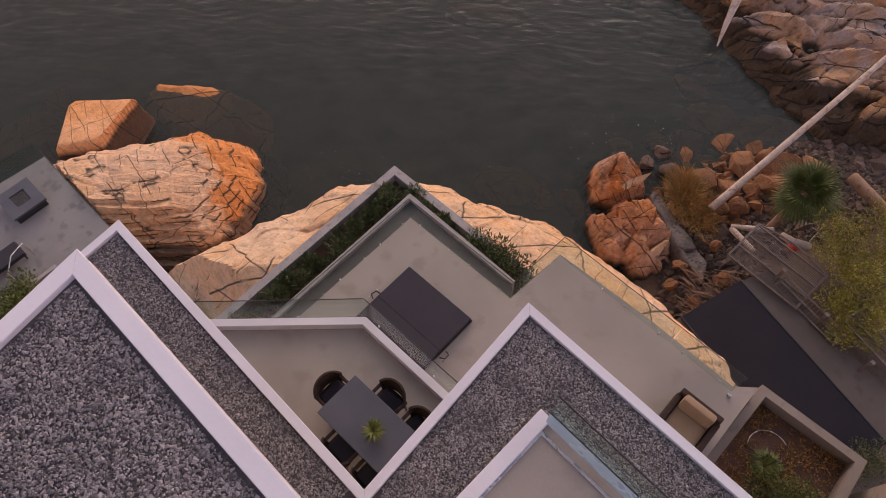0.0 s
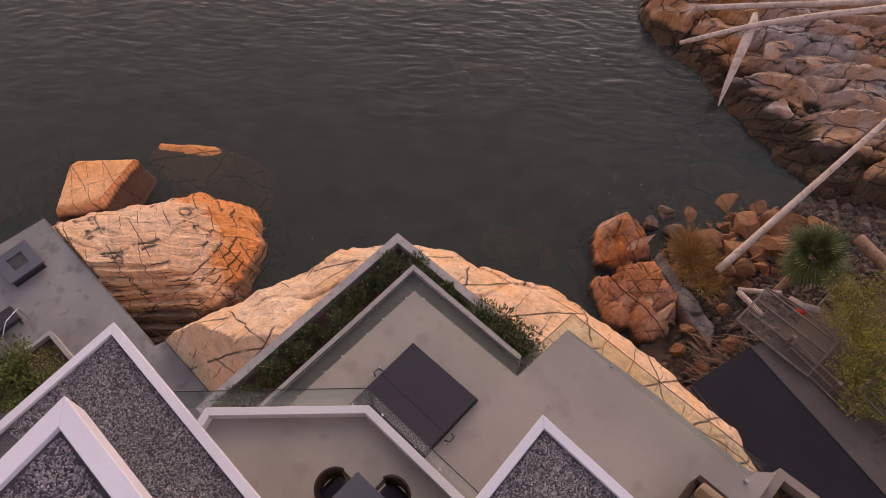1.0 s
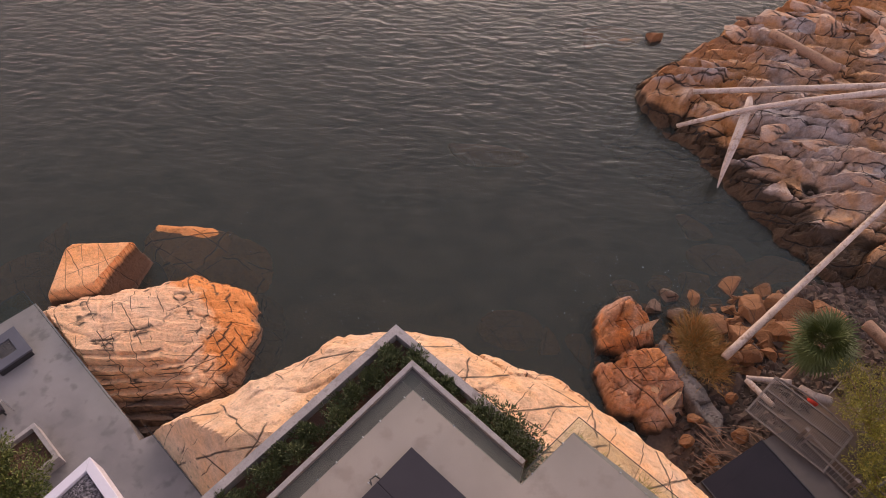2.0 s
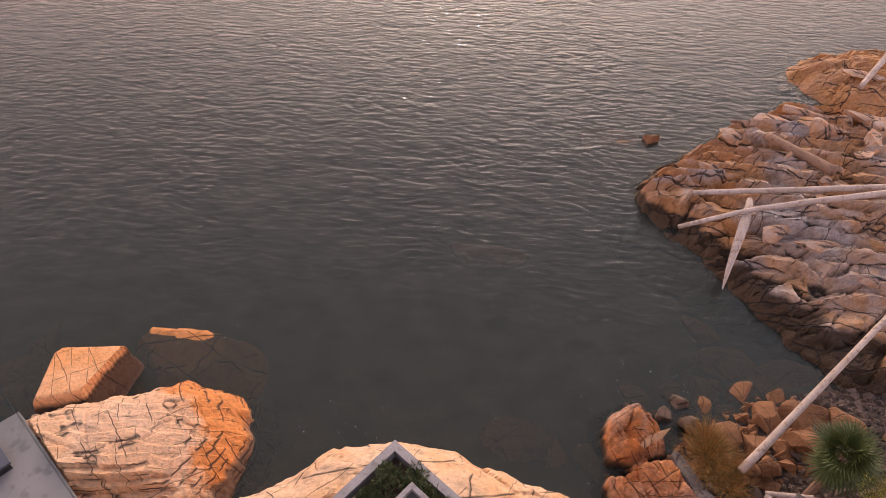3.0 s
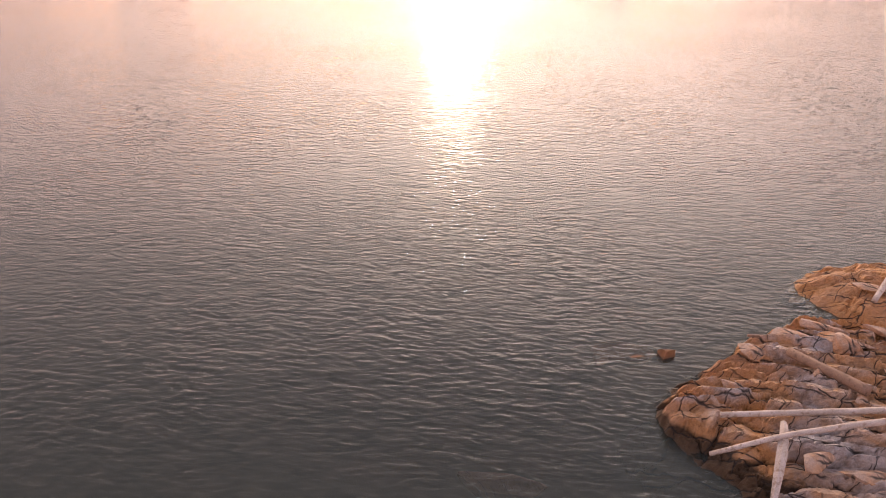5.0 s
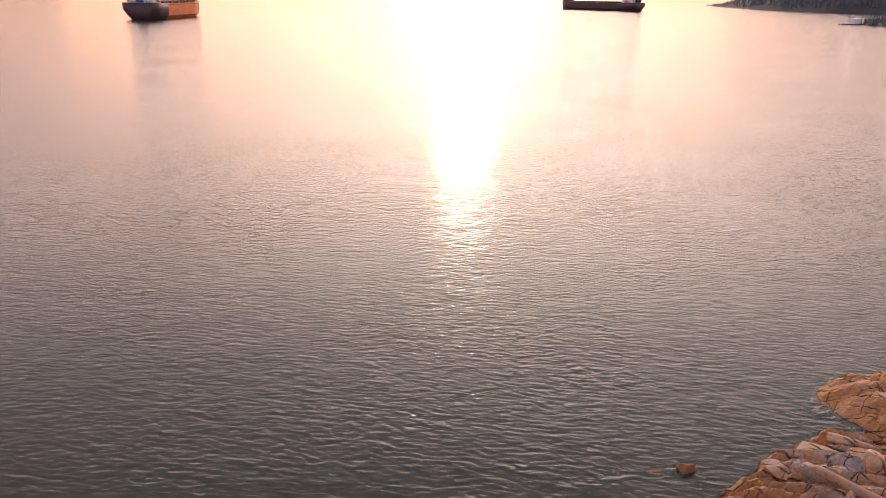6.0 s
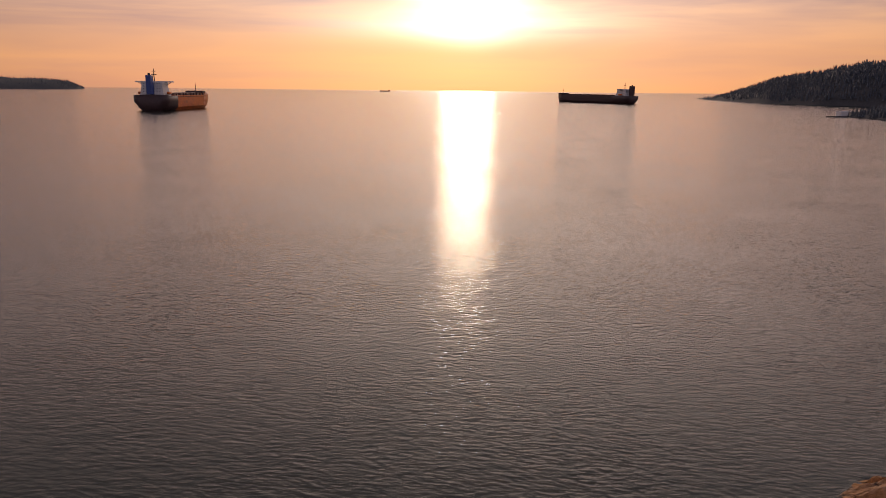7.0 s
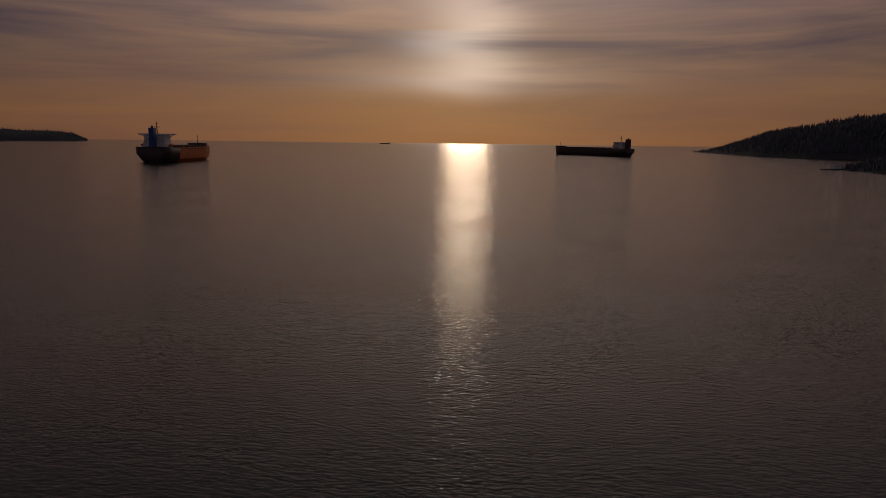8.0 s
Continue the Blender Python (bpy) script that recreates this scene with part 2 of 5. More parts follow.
def water_mat():
    m = bpy.data.materials.new("sea_water")
    m.use_nodes = True
    tree = m.node_tree
    tree.nodes.clear()
    coord = node(tree, "ShaderNodeTexCoord").outputs["Object"]
    total = None
    for scale, stretch, amount, detail, peaked in WAVES:
        place = node(tree, "ShaderNodeMapping")
        place.inputs["Scale"].default_value = (scale / stretch, scale, scale)
        place.inputs["Rotation"].default_value = (0, 0, radians(6))
        tree.links.new(coord, place.inputs[0])
        n = node(tree, "ShaderNodeTexNoise")
        n.inputs["Scale"].default_value, n.inputs["Detail"].default_value, n.inputs["Roughness"].default_value = 1.0, detail, 0.5
        n.inputs["Distortion"].default_value = 0.4
        tree.links.new(place.outputs[0], n.inputs[0])
        height = n.outputs[0]
        if peaked:  # small waves with narrow crests
            height = math_node(tree, "SUBTRACT", 1.0, math_node(tree, "ABSOLUTE", math_node(tree, "SUBTRACT", math_node(tree, "MULTIPLY", height, 2.0), 1.0)))
        part_height = math_node(tree, "MULTIPLY", height, amount)
        total = part_height if total is None else math_node(tree, "ADD", total, part_height)
    # the wind ruffles some patches more than others; the cove by the rocks lies calmer
    patch = node(tree, "ShaderNodeTexNoise")
    patch.inputs["Scale"].default_value, patch.inputs["Detail"].default_value = 0.035, 3.0
    tree.links.new(coord, patch.inputs[0])
    split = node(tree, "ShaderNodeSeparateXYZ")
    tree.links.new(coord, split.inputs[0])
    calm = math_node(tree, "MULTIPLY", math_node(tree, "SUBTRACT", split.outputs[1], 14.5), 0.06, clamp=True)
    force = math_node(tree, "MULTIPLY", ramp(tree, patch.outputs[0], [(0.3, grey(0.6)), (0.7, grey(1.15))]), math_node(tree, "ADD", math_node(tree, "MULTIPLY", calm, 0.85), 0.15))
    b = node(tree, "ShaderNodeBump")
    b.inputs["Distance"].default_value = 1.0
    tree.links.new(force, b.inputs["Strength"])
    tree.links.new(total, b.inputs["Height"])
    gloss = node(tree, "ShaderNodeBsdfGlossy")
    gloss.inputs["Roughness"].default_value = 0.05
    body = node(tree, "ShaderNodeBsdfDiffuse")
    body.inputs[0].default_value = WATER_BODY
    clear = node(tree, "ShaderNodeBsdfTransparent")
    clear.inputs[0].default_value = (0.80, 0.76, 0.62, 1)
    murk = node(tree, "ShaderNodeMixShader")
    murk.inputs[0].default_value = 0.42
    tree.links.new(clear.outputs[0], murk.inputs[1])
    tree.links.new(body.outputs[0], murk.inputs[2])
    fresnel = node(tree, "ShaderNodeFresnel")
    fresnel.inputs["IOR"].default_value = 1.333
    lean = node(tree, "ShaderNodeCombineXYZ")  # normals lean shorewards so the sea mirrors higher, brighter sky
    tree.links.new(math_node(tree, "MULTIPLY", calm, -0.045), lean.inputs[1])
    tilted = node(tree, "ShaderNodeVectorMath", "ADD")
    tree.links.new(b.outputs[0], tilted.inputs[0])
    tree.links.new(lean.outputs[0], tilted.inputs[1])
    facing = node(tree, "ShaderNodeVectorMath", "NORMALIZE")
    tree.links.new(tilted.outputs[0], facing.inputs[0])
    for n in (gloss, fresnel):
        tree.links.new(facing.outputs[0], n.inputs["Normal"])
    top = node(tree, "ShaderNodeMixShader")
    tree.links.new(fresnel.outputs[0], top.inputs[0])
    tree.links.new(murk.outputs[0], top.inputs[1])
    tree.links.new(gloss.outputs[0], top.inputs[2])
    tree.links.new(top.outputs[0], node(tree, "ShaderNodeOutputMaterial").inputs[0])
    return m


WAVES = [(0.28, 1.8, 0.05, 2.0, False), (1.55, 2.0, 0.064, 1.0, False), (3.3, 1.8, 0.052, 0.0, False), (7.5, 1.6, 0.014, 0.0, False)]
WATER_BODY = (0.076, 0.088, 0.076, 1)


def glass_mat(name, color=(0.80, 0.90, 0.86)):
    m = bpy.data.materials.new(name)
    m.use_nodes = True
    tree = m.node_tree
    tree.nodes.clear()
    t = node(tree, "ShaderNodeBsdfTransparent")
    t.inputs[0].default_value = (*color, 1)
    g = node(tree, "ShaderNodeBsdfGlossy")
    g.inputs["Roughness"].default_value = 0.02
    edge = node(tree, "ShaderNodeLayerWeight")
    edge.inputs["Blend"].default_value = 0.5
    sheen = math_node(tree, "ADD", math_node(tree, "MULTIPLY", math_node(tree, "POWER", edge.outputs["Facing"], 3.0), 0.17), 0.03)
    s = node(tree, "ShaderNodeMixShader")
    tree.links.new(sheen, s.inputs[0])
    tree.links.new(t.outputs[0], s.inputs[1])
    tree.links.new(g.outputs[0], s.inputs[2])
    tree.links.new(s.outputs[0], node(tree, "ShaderNodeOutputMaterial").inputs[0])
    return m


def leaf_mat(name, a, b, rough=0.6):
    """Foliage: each leaf takes its own tone between two greens."""
    m = bpy.data.materials.new(name)
    m.use_nodes = True
    tree = m.node_tree
    bsdf = tree.nodes["Principled BSDF"]
    rnd = node(tree, "ShaderNodeNewGeometry").outputs["Random Per Island"]
    coord = node(tree, "ShaderNodeTexCoord").outputs["Object"]
    n = node(tree, "ShaderNodeTexNoise")
    n.inputs["Scale"].default_value = 1.7
    tree.links.new(coord, n.inputs[0])
    f = math_node(tree, "ADD", math_node(tree, "MULTIPLY", rnd, 0.6), math_node(tree, "MULTIPLY", n.outputs[0], 0.5))
    tree.links.new(mix(tree, ramp(tree, f, [(0.25, grey(0)), (0.85, grey(1))]), a, b), bsdf.inputs["Base Color"])
    bsdf.inputs["Roughness"].default_value = rough
    return m


WATER = water_mat()
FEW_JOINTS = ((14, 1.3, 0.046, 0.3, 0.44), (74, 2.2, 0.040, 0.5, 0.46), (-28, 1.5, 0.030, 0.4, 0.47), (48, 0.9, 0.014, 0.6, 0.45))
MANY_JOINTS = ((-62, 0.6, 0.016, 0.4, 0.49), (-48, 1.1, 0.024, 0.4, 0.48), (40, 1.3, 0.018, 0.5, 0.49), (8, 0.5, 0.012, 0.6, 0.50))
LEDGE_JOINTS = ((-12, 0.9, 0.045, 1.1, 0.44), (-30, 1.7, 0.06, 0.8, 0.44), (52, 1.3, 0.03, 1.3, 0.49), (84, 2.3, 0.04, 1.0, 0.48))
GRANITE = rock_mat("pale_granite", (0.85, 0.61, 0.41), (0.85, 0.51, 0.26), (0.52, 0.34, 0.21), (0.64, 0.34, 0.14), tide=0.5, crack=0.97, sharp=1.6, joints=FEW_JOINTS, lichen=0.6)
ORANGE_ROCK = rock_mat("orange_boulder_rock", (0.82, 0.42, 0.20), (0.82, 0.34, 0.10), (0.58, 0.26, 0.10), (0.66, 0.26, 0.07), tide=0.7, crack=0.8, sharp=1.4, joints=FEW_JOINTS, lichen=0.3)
# darkens below the flat top, so the side face turns near-black
CUBE_ROCK = rock_mat("orange_block_rock", (0.90, 0.48, 0.23), (0.88, 0.38, 0.12), (0.74, 0.34, 0.13), (0.72, 0.30, 0.10), tide=0.3, crack=0.75, sharp=1.3, joints=MANY_JOINTS[:3], lichen=0.2, wet_shade=((0.045, 0.032, 0.024), 1.12))
# last set draws the black shade under the ledges as dark lines
SHADED_STRATA = MANY_JOINTS + (((-0.08, 0.22, 1.0), 0.24, 0.040, 0.35, 0.50),)
# dark foot paints the shade under this rock's overhanging layers
RUST_ROCK = rock_mat("rusty_shore_rock", (0.88, 0.59, 0.38), (0.88, 0.51, 0.27), (0.60, 0.37, 0.23), (0.80, 0.27, 0.045), tide=0.85, crack=0.98, sharp=1.6, joints=SHADED_STRATA, lichen=0.4, lean=(0.33, -10.0, 0.45, 14.3), sway=6.0, low=-0.4, wet_shade=((0.19, 0.125, 0.085), 0.85, 0.22, 11.8))
# dark foot is soaked rock and the unlit landward face in one colour
GREY_ROCK = rock_mat("grey_ledge_rock", (0.52, 0.45, 0.41), (0.60, 0.33, 0.15), (0.22, 0.13, 0.07), (0.54, 0.24, 0.06), tide=0.72, crack=0.97, sharp=2.0, joints=LEDGE_JOINTS, sway=2.4, gain=0.8, low=0.9, wet_shade=((0.058, 0.036, 0.017), 1.15, 0.075, 22.0), lean=(-0.03, 14.0, 0.09, 28.5))
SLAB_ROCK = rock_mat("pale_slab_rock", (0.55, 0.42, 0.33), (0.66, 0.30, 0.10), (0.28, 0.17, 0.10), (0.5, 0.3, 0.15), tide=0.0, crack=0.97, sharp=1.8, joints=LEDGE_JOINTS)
SPLIT_ROCK = rock_mat("split_orange_rock", (0.66, 0.46, 0.34), (0.78, 0.30, 0.08), (0.24, 0.12, 0.06), (0.26, 0.12, 0.045), tide=0.9, crack=0.97, sharp=2.0, joints=MANY_JOINTS, sway=1.0, gain=1.0, low=0.6, wet_shade=((0.04, 0.027, 0.018), 0.25))
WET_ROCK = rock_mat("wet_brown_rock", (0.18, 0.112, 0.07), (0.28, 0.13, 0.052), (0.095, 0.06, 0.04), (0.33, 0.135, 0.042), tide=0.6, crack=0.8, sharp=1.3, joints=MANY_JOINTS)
SEABED = stuff_mat("seabed_and_shore", ((0.08, 0.06, 0.044), (0.15, 0.10, 0.066)), 0.5, 0.9, 0.6, 9.0)
PEBBLE = stuff_mat("beach_pebbles", ((0.085, 0.06, 0.045), (0.15, 0.10, 0.07)), 3.0, 0.85, 0.3, 18.0, island=0.55)
GRAVEL = stuff_mat("roof_gravel", ((0.175, 0.160, 0.165), (0.25, 0.225, 0.222)), 2.5, 0.85, 0.3, 60.0, island=0.7)
GRAVEL_BED = stuff_mat("gravel_bed", ((0.07, 0.065, 0.068), (0.10, 0.09, 0.09)), 3.0, 0.95, 0.8, 55.0)
WHITE_METAL = stuff_mat("white_metal_flashing", ((0.60, 0.58, 0.63), (0.66, 0.64, 0.69)), 0.8, 0.45, 0.04, 30.0, grit=0.02)
STUCCO = stuff_mat("warm_grey_stucco", ((0.42, 0.39, 0.37), (0.48, 0.45, 0.42)), 0.9, 0.9, 0.3, 70.0, grit=0.08)
CONCRETE = stuff_mat("warm_grey_deck_membrane", ((0.275, 0.238, 0.21), (0.335, 0.29, 0.255)), 0.55, 0.62, 0.06, 35.0, stain=(0.25, 0.21, 0.185), grit=0.04)
PAVING = stuff_mat("damp_grey_concrete", ((0.20, 0.185, 0.18), (0.27, 0.25, 0.24)), 0.7, 0.55, 0.1, 30.0, stain=(0.15, 0.14, 0.135), grit=0.06)
COPING = stuff_mat("grey_concrete_coping", ((0.30, 0.28, 0.28), (0.38, 0.35, 0.34)), 1.5, 0.85, 0.3, 25.0, stain=(0.22, 0.20, 0.19), grit=0.16)
DARK_CONCRETE = stuff_mat("dark_concrete", ((0.075, 0.07, 0.066), (0.10, 0.094, 0.088)), 1.0, 0.8, 0.2, 30.0, grit=0.1)
BROWN_STUCCO = stuff_mat("brown_grey_stucco", ((0.20, 0.165, 0.14), (0.25, 0.21, 0.18)), 0.9, 0.9, 0.3, 60.0, grit=0.1, stain=(0.16, 0.13, 0.11))
SOIL = stuff_mat("bark_mulch", ((0.075, 0.042, 0.03), (0.14, 0.07, 0.042)), 4.0, 0.95, 1.0, 30.0)
VINYL = stuff_mat("charcoal_vinyl", ((0.040, 0.037, 0.046), (0.048, 0.045, 0.054)), 1.2, 0.75, 0.08, 60.0, spec=0.15, grit=0.05)
POOL_VINYL = stuff_mat("black_pool_cover", ((0.016, 0.015, 0.020), (0.022, 0.020, 0.026)), 0.8, 0.7, 0.1, 40.0, spec=0.12, grit=0.05)
POOLSIDE = stuff_mat("brown_concrete_paving", ((0.075, 0.06, 0.05), (0.105, 0.085, 0.072)), 0.9, 0.8, 0.15, 30.0, stain=(0.075, 0.06, 0.05), grit=0.1)
STONE_TOP = stuff_mat("slate_grey_tabletop", ((0.078, 0.08, 0.10), (0.092, 0.094, 0.115)), 1.5, 0.4, 0.03, 50.0, grit=0.05)
WICKER = stuff_mat("dark_brown_wicker", ((0.032, 0.020, 0.016), (0.052, 0.032, 0.025)), 6.0, 0.75, 0.8, 90.0, spec=0.3)
CUSHION = stuff_mat("tan_canvas_cushion", ((0.26, 0.18, 0.11), (0.31, 0.215, 0.14)), 3.0, 0.9, 0.2, 90.0)
DARK_METAL = stuff_mat("black_metal", ((0.03, 0.03, 0.032), (0.045, 0.045, 0.048)), 3.0, 0.45, 0.05, 40.0, metal=0.4)
STEEL = stuff_mat("brushed_steel", ((0.62, 0.61, 0.6), (0.7, 0.69, 0.68)), 4.0, 0.3, 0.0, 40.0, metal=1.0)
LOG_WOOD = stuff_mat("bleached_driftwood", ((0.42, 0.33, 0.26), (0.55, 0.45, 0.38)), 1.6, 0.85, 0.7, 22.0, stain=(0.26, 0.17, 0.11))
BROWN_LOG = stuff_mat("brown_log", ((0.24, 0.14, 0.09), (0.32, 0.20, 0.13)), 1.6, 0.85, 0.7, 22.0, stain=(0.14, 0.08, 0.05))
GREY_WOOD = stuff_mat("weathered_cedar", ((0.13, 0.105, 0.09), (0.19, 0.155, 0.13)), 3.0, 0.85, 0.5, 40.0, stain=(0.09, 0.07, 0.06))
GLASS = glass_mat("guard_glass", (0.88, 0.93, 0.91))
# opaque blue stands for the sky mirrored in the glass
SKY_BLUE_GLASS = stuff_mat("sky_reflection_blue", ((0.44, 0.64, 0.76), (0.48, 0.68, 0.80)), 1.0, 0.25, 0.0, 30.0, grit=0.02)
PINE = leaf_mat("pine_needles", (0.045, 0.065, 0.024), (0.13, 0.15, 0.055))
OLIVE = leaf_mat("olive_foliage", (0.10, 0.11, 0.015), (0.38, 0.33, 0.04))
GREEN = leaf_mat("green_foliage", (0.045, 0.065, 0.012), (0.17, 0.19, 0.035))
PALM = leaf_mat("palm_leaf", (0.035, 0.055, 0.012), (0.10, 0.12, 0.022))
RUBBLE = stuff_mat("grey_rubble_stone", ((0.13, 0.108, 0.092), (0.22, 0.185, 0.16)), 1.6, 0.9, 1.0, 9.0, stain=(0.08, 0.06, 0.05))
GRASS = leaf_mat("dry_grass", (0.13, 0.10, 0.02), (0.42, 0.19, 0.04))
# bluer and paler than nearby woods: distance haze is mixed into both colours
HAZY_FIR = leaf_mat("hazy_fir_forest", (0.045, 0.060, 0.078), (0.080, 0.10, 0.12))
HAZY_HILL = stuff_mat("hazy_forest_floor", ((0.05, 0.055, 0.06), (0.08, 0.08, 0.08)), 0.02, 0.95, 0.0, 0.4)
# strong orange-red carries the sunset's glow on the ship's side
RED_HULL = stuff_mat("sunset_red_hull_paint", ((0.52, 0.12, 0.03), (0.62, 0.18, 0.045)), 0.06, 0.5, 0.05, 0.6, stain=(0.34, 0.11, 0.05), spec=0.2)
DARK_HULL = stuff_mat("dark_hull_paint", ((0.040, 0.024, 0.026), (0.062, 0.032, 0.032)), 0.06, 0.55, 0.1, 0.6)
SHIP_WHITE = stuff_mat("ship_white_paint", ((0.62, 0.60, 0.58), (0.7, 0.68, 0.66)), 0.2, 0.6, 0.05, 1.0)
SHIP_BLUE = stuff_mat("funnel_blue_paint", ((0.03, 0.06, 0.22), (0.04, 0.08, 0.28)), 0.2, 0.5, 0.05, 1.0)
SHIP_DECK = stuff_mat("ship_deck_paint", ((0.10, 0.05, 0.04), (0.15, 0.08, 0.06)), 0.1, 0.8, 0.05, 1.0)
FOAM = stuff_mat("sea_foam", ((0.30, 0.28, 0.26), (0.42, 0.40, 0.38)), 5.0, 0.9, 0.0, 30.0)
RED_PLASTIC = stuff_mat("red_plastic", ((0.65, 0.045, 0.02), (0.75, 0.06, 0.03)), 3.0, 0.4, 0.02, 30.0)
WHITE_PAINT = stuff_mat("white_paint", ((0.7, 0.68, 0.66), (0.78, 0.76, 0.74)), 3.0, 0.5, 0.02, 30.0, grit=0.03)

# ---- building tools ----


def thing(name, at, label, category, group="", kind=""):
    """An Empty at the base of a thing, that parents its parts."""
    ob = new(name)
    ob.empty_display_size = 0.2
    ob.matrix_world = at if isinstance(at, Matrix) else Matrix.Translation(at)
    return tagged(ob, label, category, group, kind)


def finish(bm, name, smooth=False):
    bmesh.ops.recalc_face_normals(bm, faces=bm.faces)
    data = bpy.data.meshes.new(name)
    bm.to_mesh(data)
    bm.free()
    if smooth:
        for p in data.polygons:
            p.use_smooth = True
    return data


def part(name, bm, material, parent=None, label="", smooth=False):
    """Links a bmesh as one mesh object, under a thing or a part; its points are in the parent's space."""
    ob = new(name, finish(bm, name, smooth))
    ob.data.materials.append(material)
    ob.parent = parent
    return tagged(ob, label)


def raw(name, verts, faces, material, parent=None, smooth=False):
    data = bpy.data.meshes.new(name)
    data.from_pydata([tuple(v) for v in verts], [], [tuple(f) for f in faces])
    data.update()
    if smooth:
        data.polygons.foreach_set("use_smooth", [True] * len(data.polygons))
    ob = new(name, data)
    data.materials.append(material)
    ob.parent = parent
    return ob


def box(bm, size, at=(0, 0, 0), turn=(0, 0, 0), bevel=0.0):
    """A box of that size, centred on at, with softened edges."""
    made = bmesh.ops.create_cube(bm, size=1.0, matrix=pose(*at, *turn) @ Matrix.Diagonal((*size, 1)))
    if bevel:
        edges = list({e for v in made["verts"] for e in v.link_edges})
        bmesh.ops.bevel(bm, geom=edges, offset=bevel, segments=2, affect="EDGES", profile=0.6)
    return bm


def boxed(size, at=(0, 0, 0), turn=(0, 0, 0), bevel=0.0):
    return box(bmesh.new(), size, at, turn, bevel)


def tube(bm, points, radii, sides=8):
    """A tapered tube along points."""
    rings = []
    points = [Vector(p) for p in points]
    a = None
    for k, p in enumerate(points):
        way = (points[min(k + 1, len(points) - 1)] - points[max(k - 1, 0)]).normalized()
        a = way.orthogonal() if a is None else a - way * a.dot(way)
        a = (a if a.length > 1e-4 else way.orthogonal()).normalized()
        b = way.cross(a)
        rings.append([bm.verts.new(p + (a * math.cos(s) + b * math.sin(s)) * radii[k]) for s in (2 * math.pi * i / sides for i in range(sides))])
    for one, two in zip(rings, rings[1:]):
        for i in range(sides):
            bm.faces.new((one[i], one[(i + 1) % sides], two[(i + 1) % sides], two[i]))
    bm.faces.new(rings[0])
    bm.faces.new(rings[-1][::-1])
    return bm


def prism(bm, outline, low, high):
    """An upright block over an outline."""
    a = [bm.verts.new((x, y, low)) for x, y in outline]
    b = [bm.verts.new((x, y, high)) for x, y in outline]
    n = len(a)
    for i in range(n):
        bm.faces.new((a[i], a[(i + 1) % n], b[(i + 1) % n], b[i]))
    bm.faces.new(b)
    bm.faces.new(a[::-1])
    bm.normal_update()
    bmesh.ops.triangulate(bm, faces=[f for f in bm.faces if len(f.verts) > 4], ngon_method="EAR_CLIP")
    return bm


def prismed(outline, low, high):
    return prism(bmesh.new(), outline, low, high)


def strip_corners(line, width, closed=False):
    """Mitred inner points for a strip along a line; width to the right of its way."""
    pts = [Vector(p) for p in line]
    n, out = len(pts), []
    for i, p in enumerate(pts):
        ways = []
        if i > 0 or closed:
            ways.append((p - pts[i - 1]).normalized())
        if i < n - 1 or closed:
            ways.append((pts[(i + 1) % n] - p).normalized())
        sides = [Vector((w.y, -w.x)) for w in ways]
        mid = sum(sides, Vector((0, 0))).normalized()
        out.append(p + mid * (width / max(mid.dot(sides[0]), 0.3)))
    return out


def strips(name, line, width, low, high, material, parent, label=""):
    """Upright strips (copings, caps, kerbs) along a line, one piece a side, mitred at the corners."""
    inner = strip_corners(line, width)
    for i in range(len(line) - 1):
        bm = prismed([line[i], line[i + 1], inner[i + 1], inner[i]], low, high)
        bmesh.ops.bevel(bm, geom=list(bm.edges), offset=0.006, segments=1, affect="EDGES")
        part(name, bm, material, parent, label)


def glass_guard(line, base, height, parent_at, label, material=None, panel=1.6, clamps=True, thick=0.015):
    """A frameless glass guard: panes along a line, with small steel clamps at their feet."""
    guard = thing("glass_guard", (*parent_at, base), label, "railing")
    ox, oy = parent_at
    for (ax, ay), (bx, by) in zip(line, line[1:]):
        a, b = Vector((ax - ox, ay - oy, 0)), Vector((bx - ox, by - oy, 0))
        way = (b - a).normalized()
        side = Vector((-way.y, way.x, 0)) * thick / 2
        count = max(1, round((b - a).length / panel))
        for k in range(count):
            p, q = a.lerp(b, k / count) + way * 0.008, a.lerp(b, (k + 1) / count) - way * 0.008
            bm = prismed([(p + side).xy, (q + side).xy, (q - side).xy, (p - side).xy], 0.02, height)
            pane = part("glass_pane", bm, material or GLASS, guard)
            pane.visible_shadow = False
            rim = bmesh.new()
            tube(rim, [p + Vector((0, 0, height)), q + Vector((0, 0, height))], [0.009] * 2, 5)
            part("polished_edge", rim, DARK_METAL, pane)
            if clamps:
                for f in (0.2, 0.8):
                    c = p.lerp(q, f)
                    part("clamp", boxed((0.035, 0.035, 0.06), (c.x, c.y, 0.03), (0, 0, math.degrees(math.atan2(way.y, way.x))), 0.008), STEEL, guard)
    return guard


def inside_depth(outline, xs, ys):
    """Distance to an outline, positive inside it."""
    best = np.full(xs.shape, 1e9)
    inside = np.zeros(xs.shape, bool)
    n = len(outline)
    for i in range(n):
        (ax, ay), (bx, by) = outline[i], outline[(i + 1) % n]
        dx, dy = bx - ax, by - ay
        t = np.clip(((xs - ax) * dx + (ys - ay) * dy) / (dx * dx + dy * dy), 0, 1)
        best = np.minimum(best, np.hypot(xs - ax - t * dx, ys - ay - t * dy))
        cross = ((ay > ys) != (by > ys)) & (xs < (bx - ax) * (ys - ay) / ((by - ay) or 1e-9) + ax)
        inside ^= cross
    return np.where(inside, best, -best)


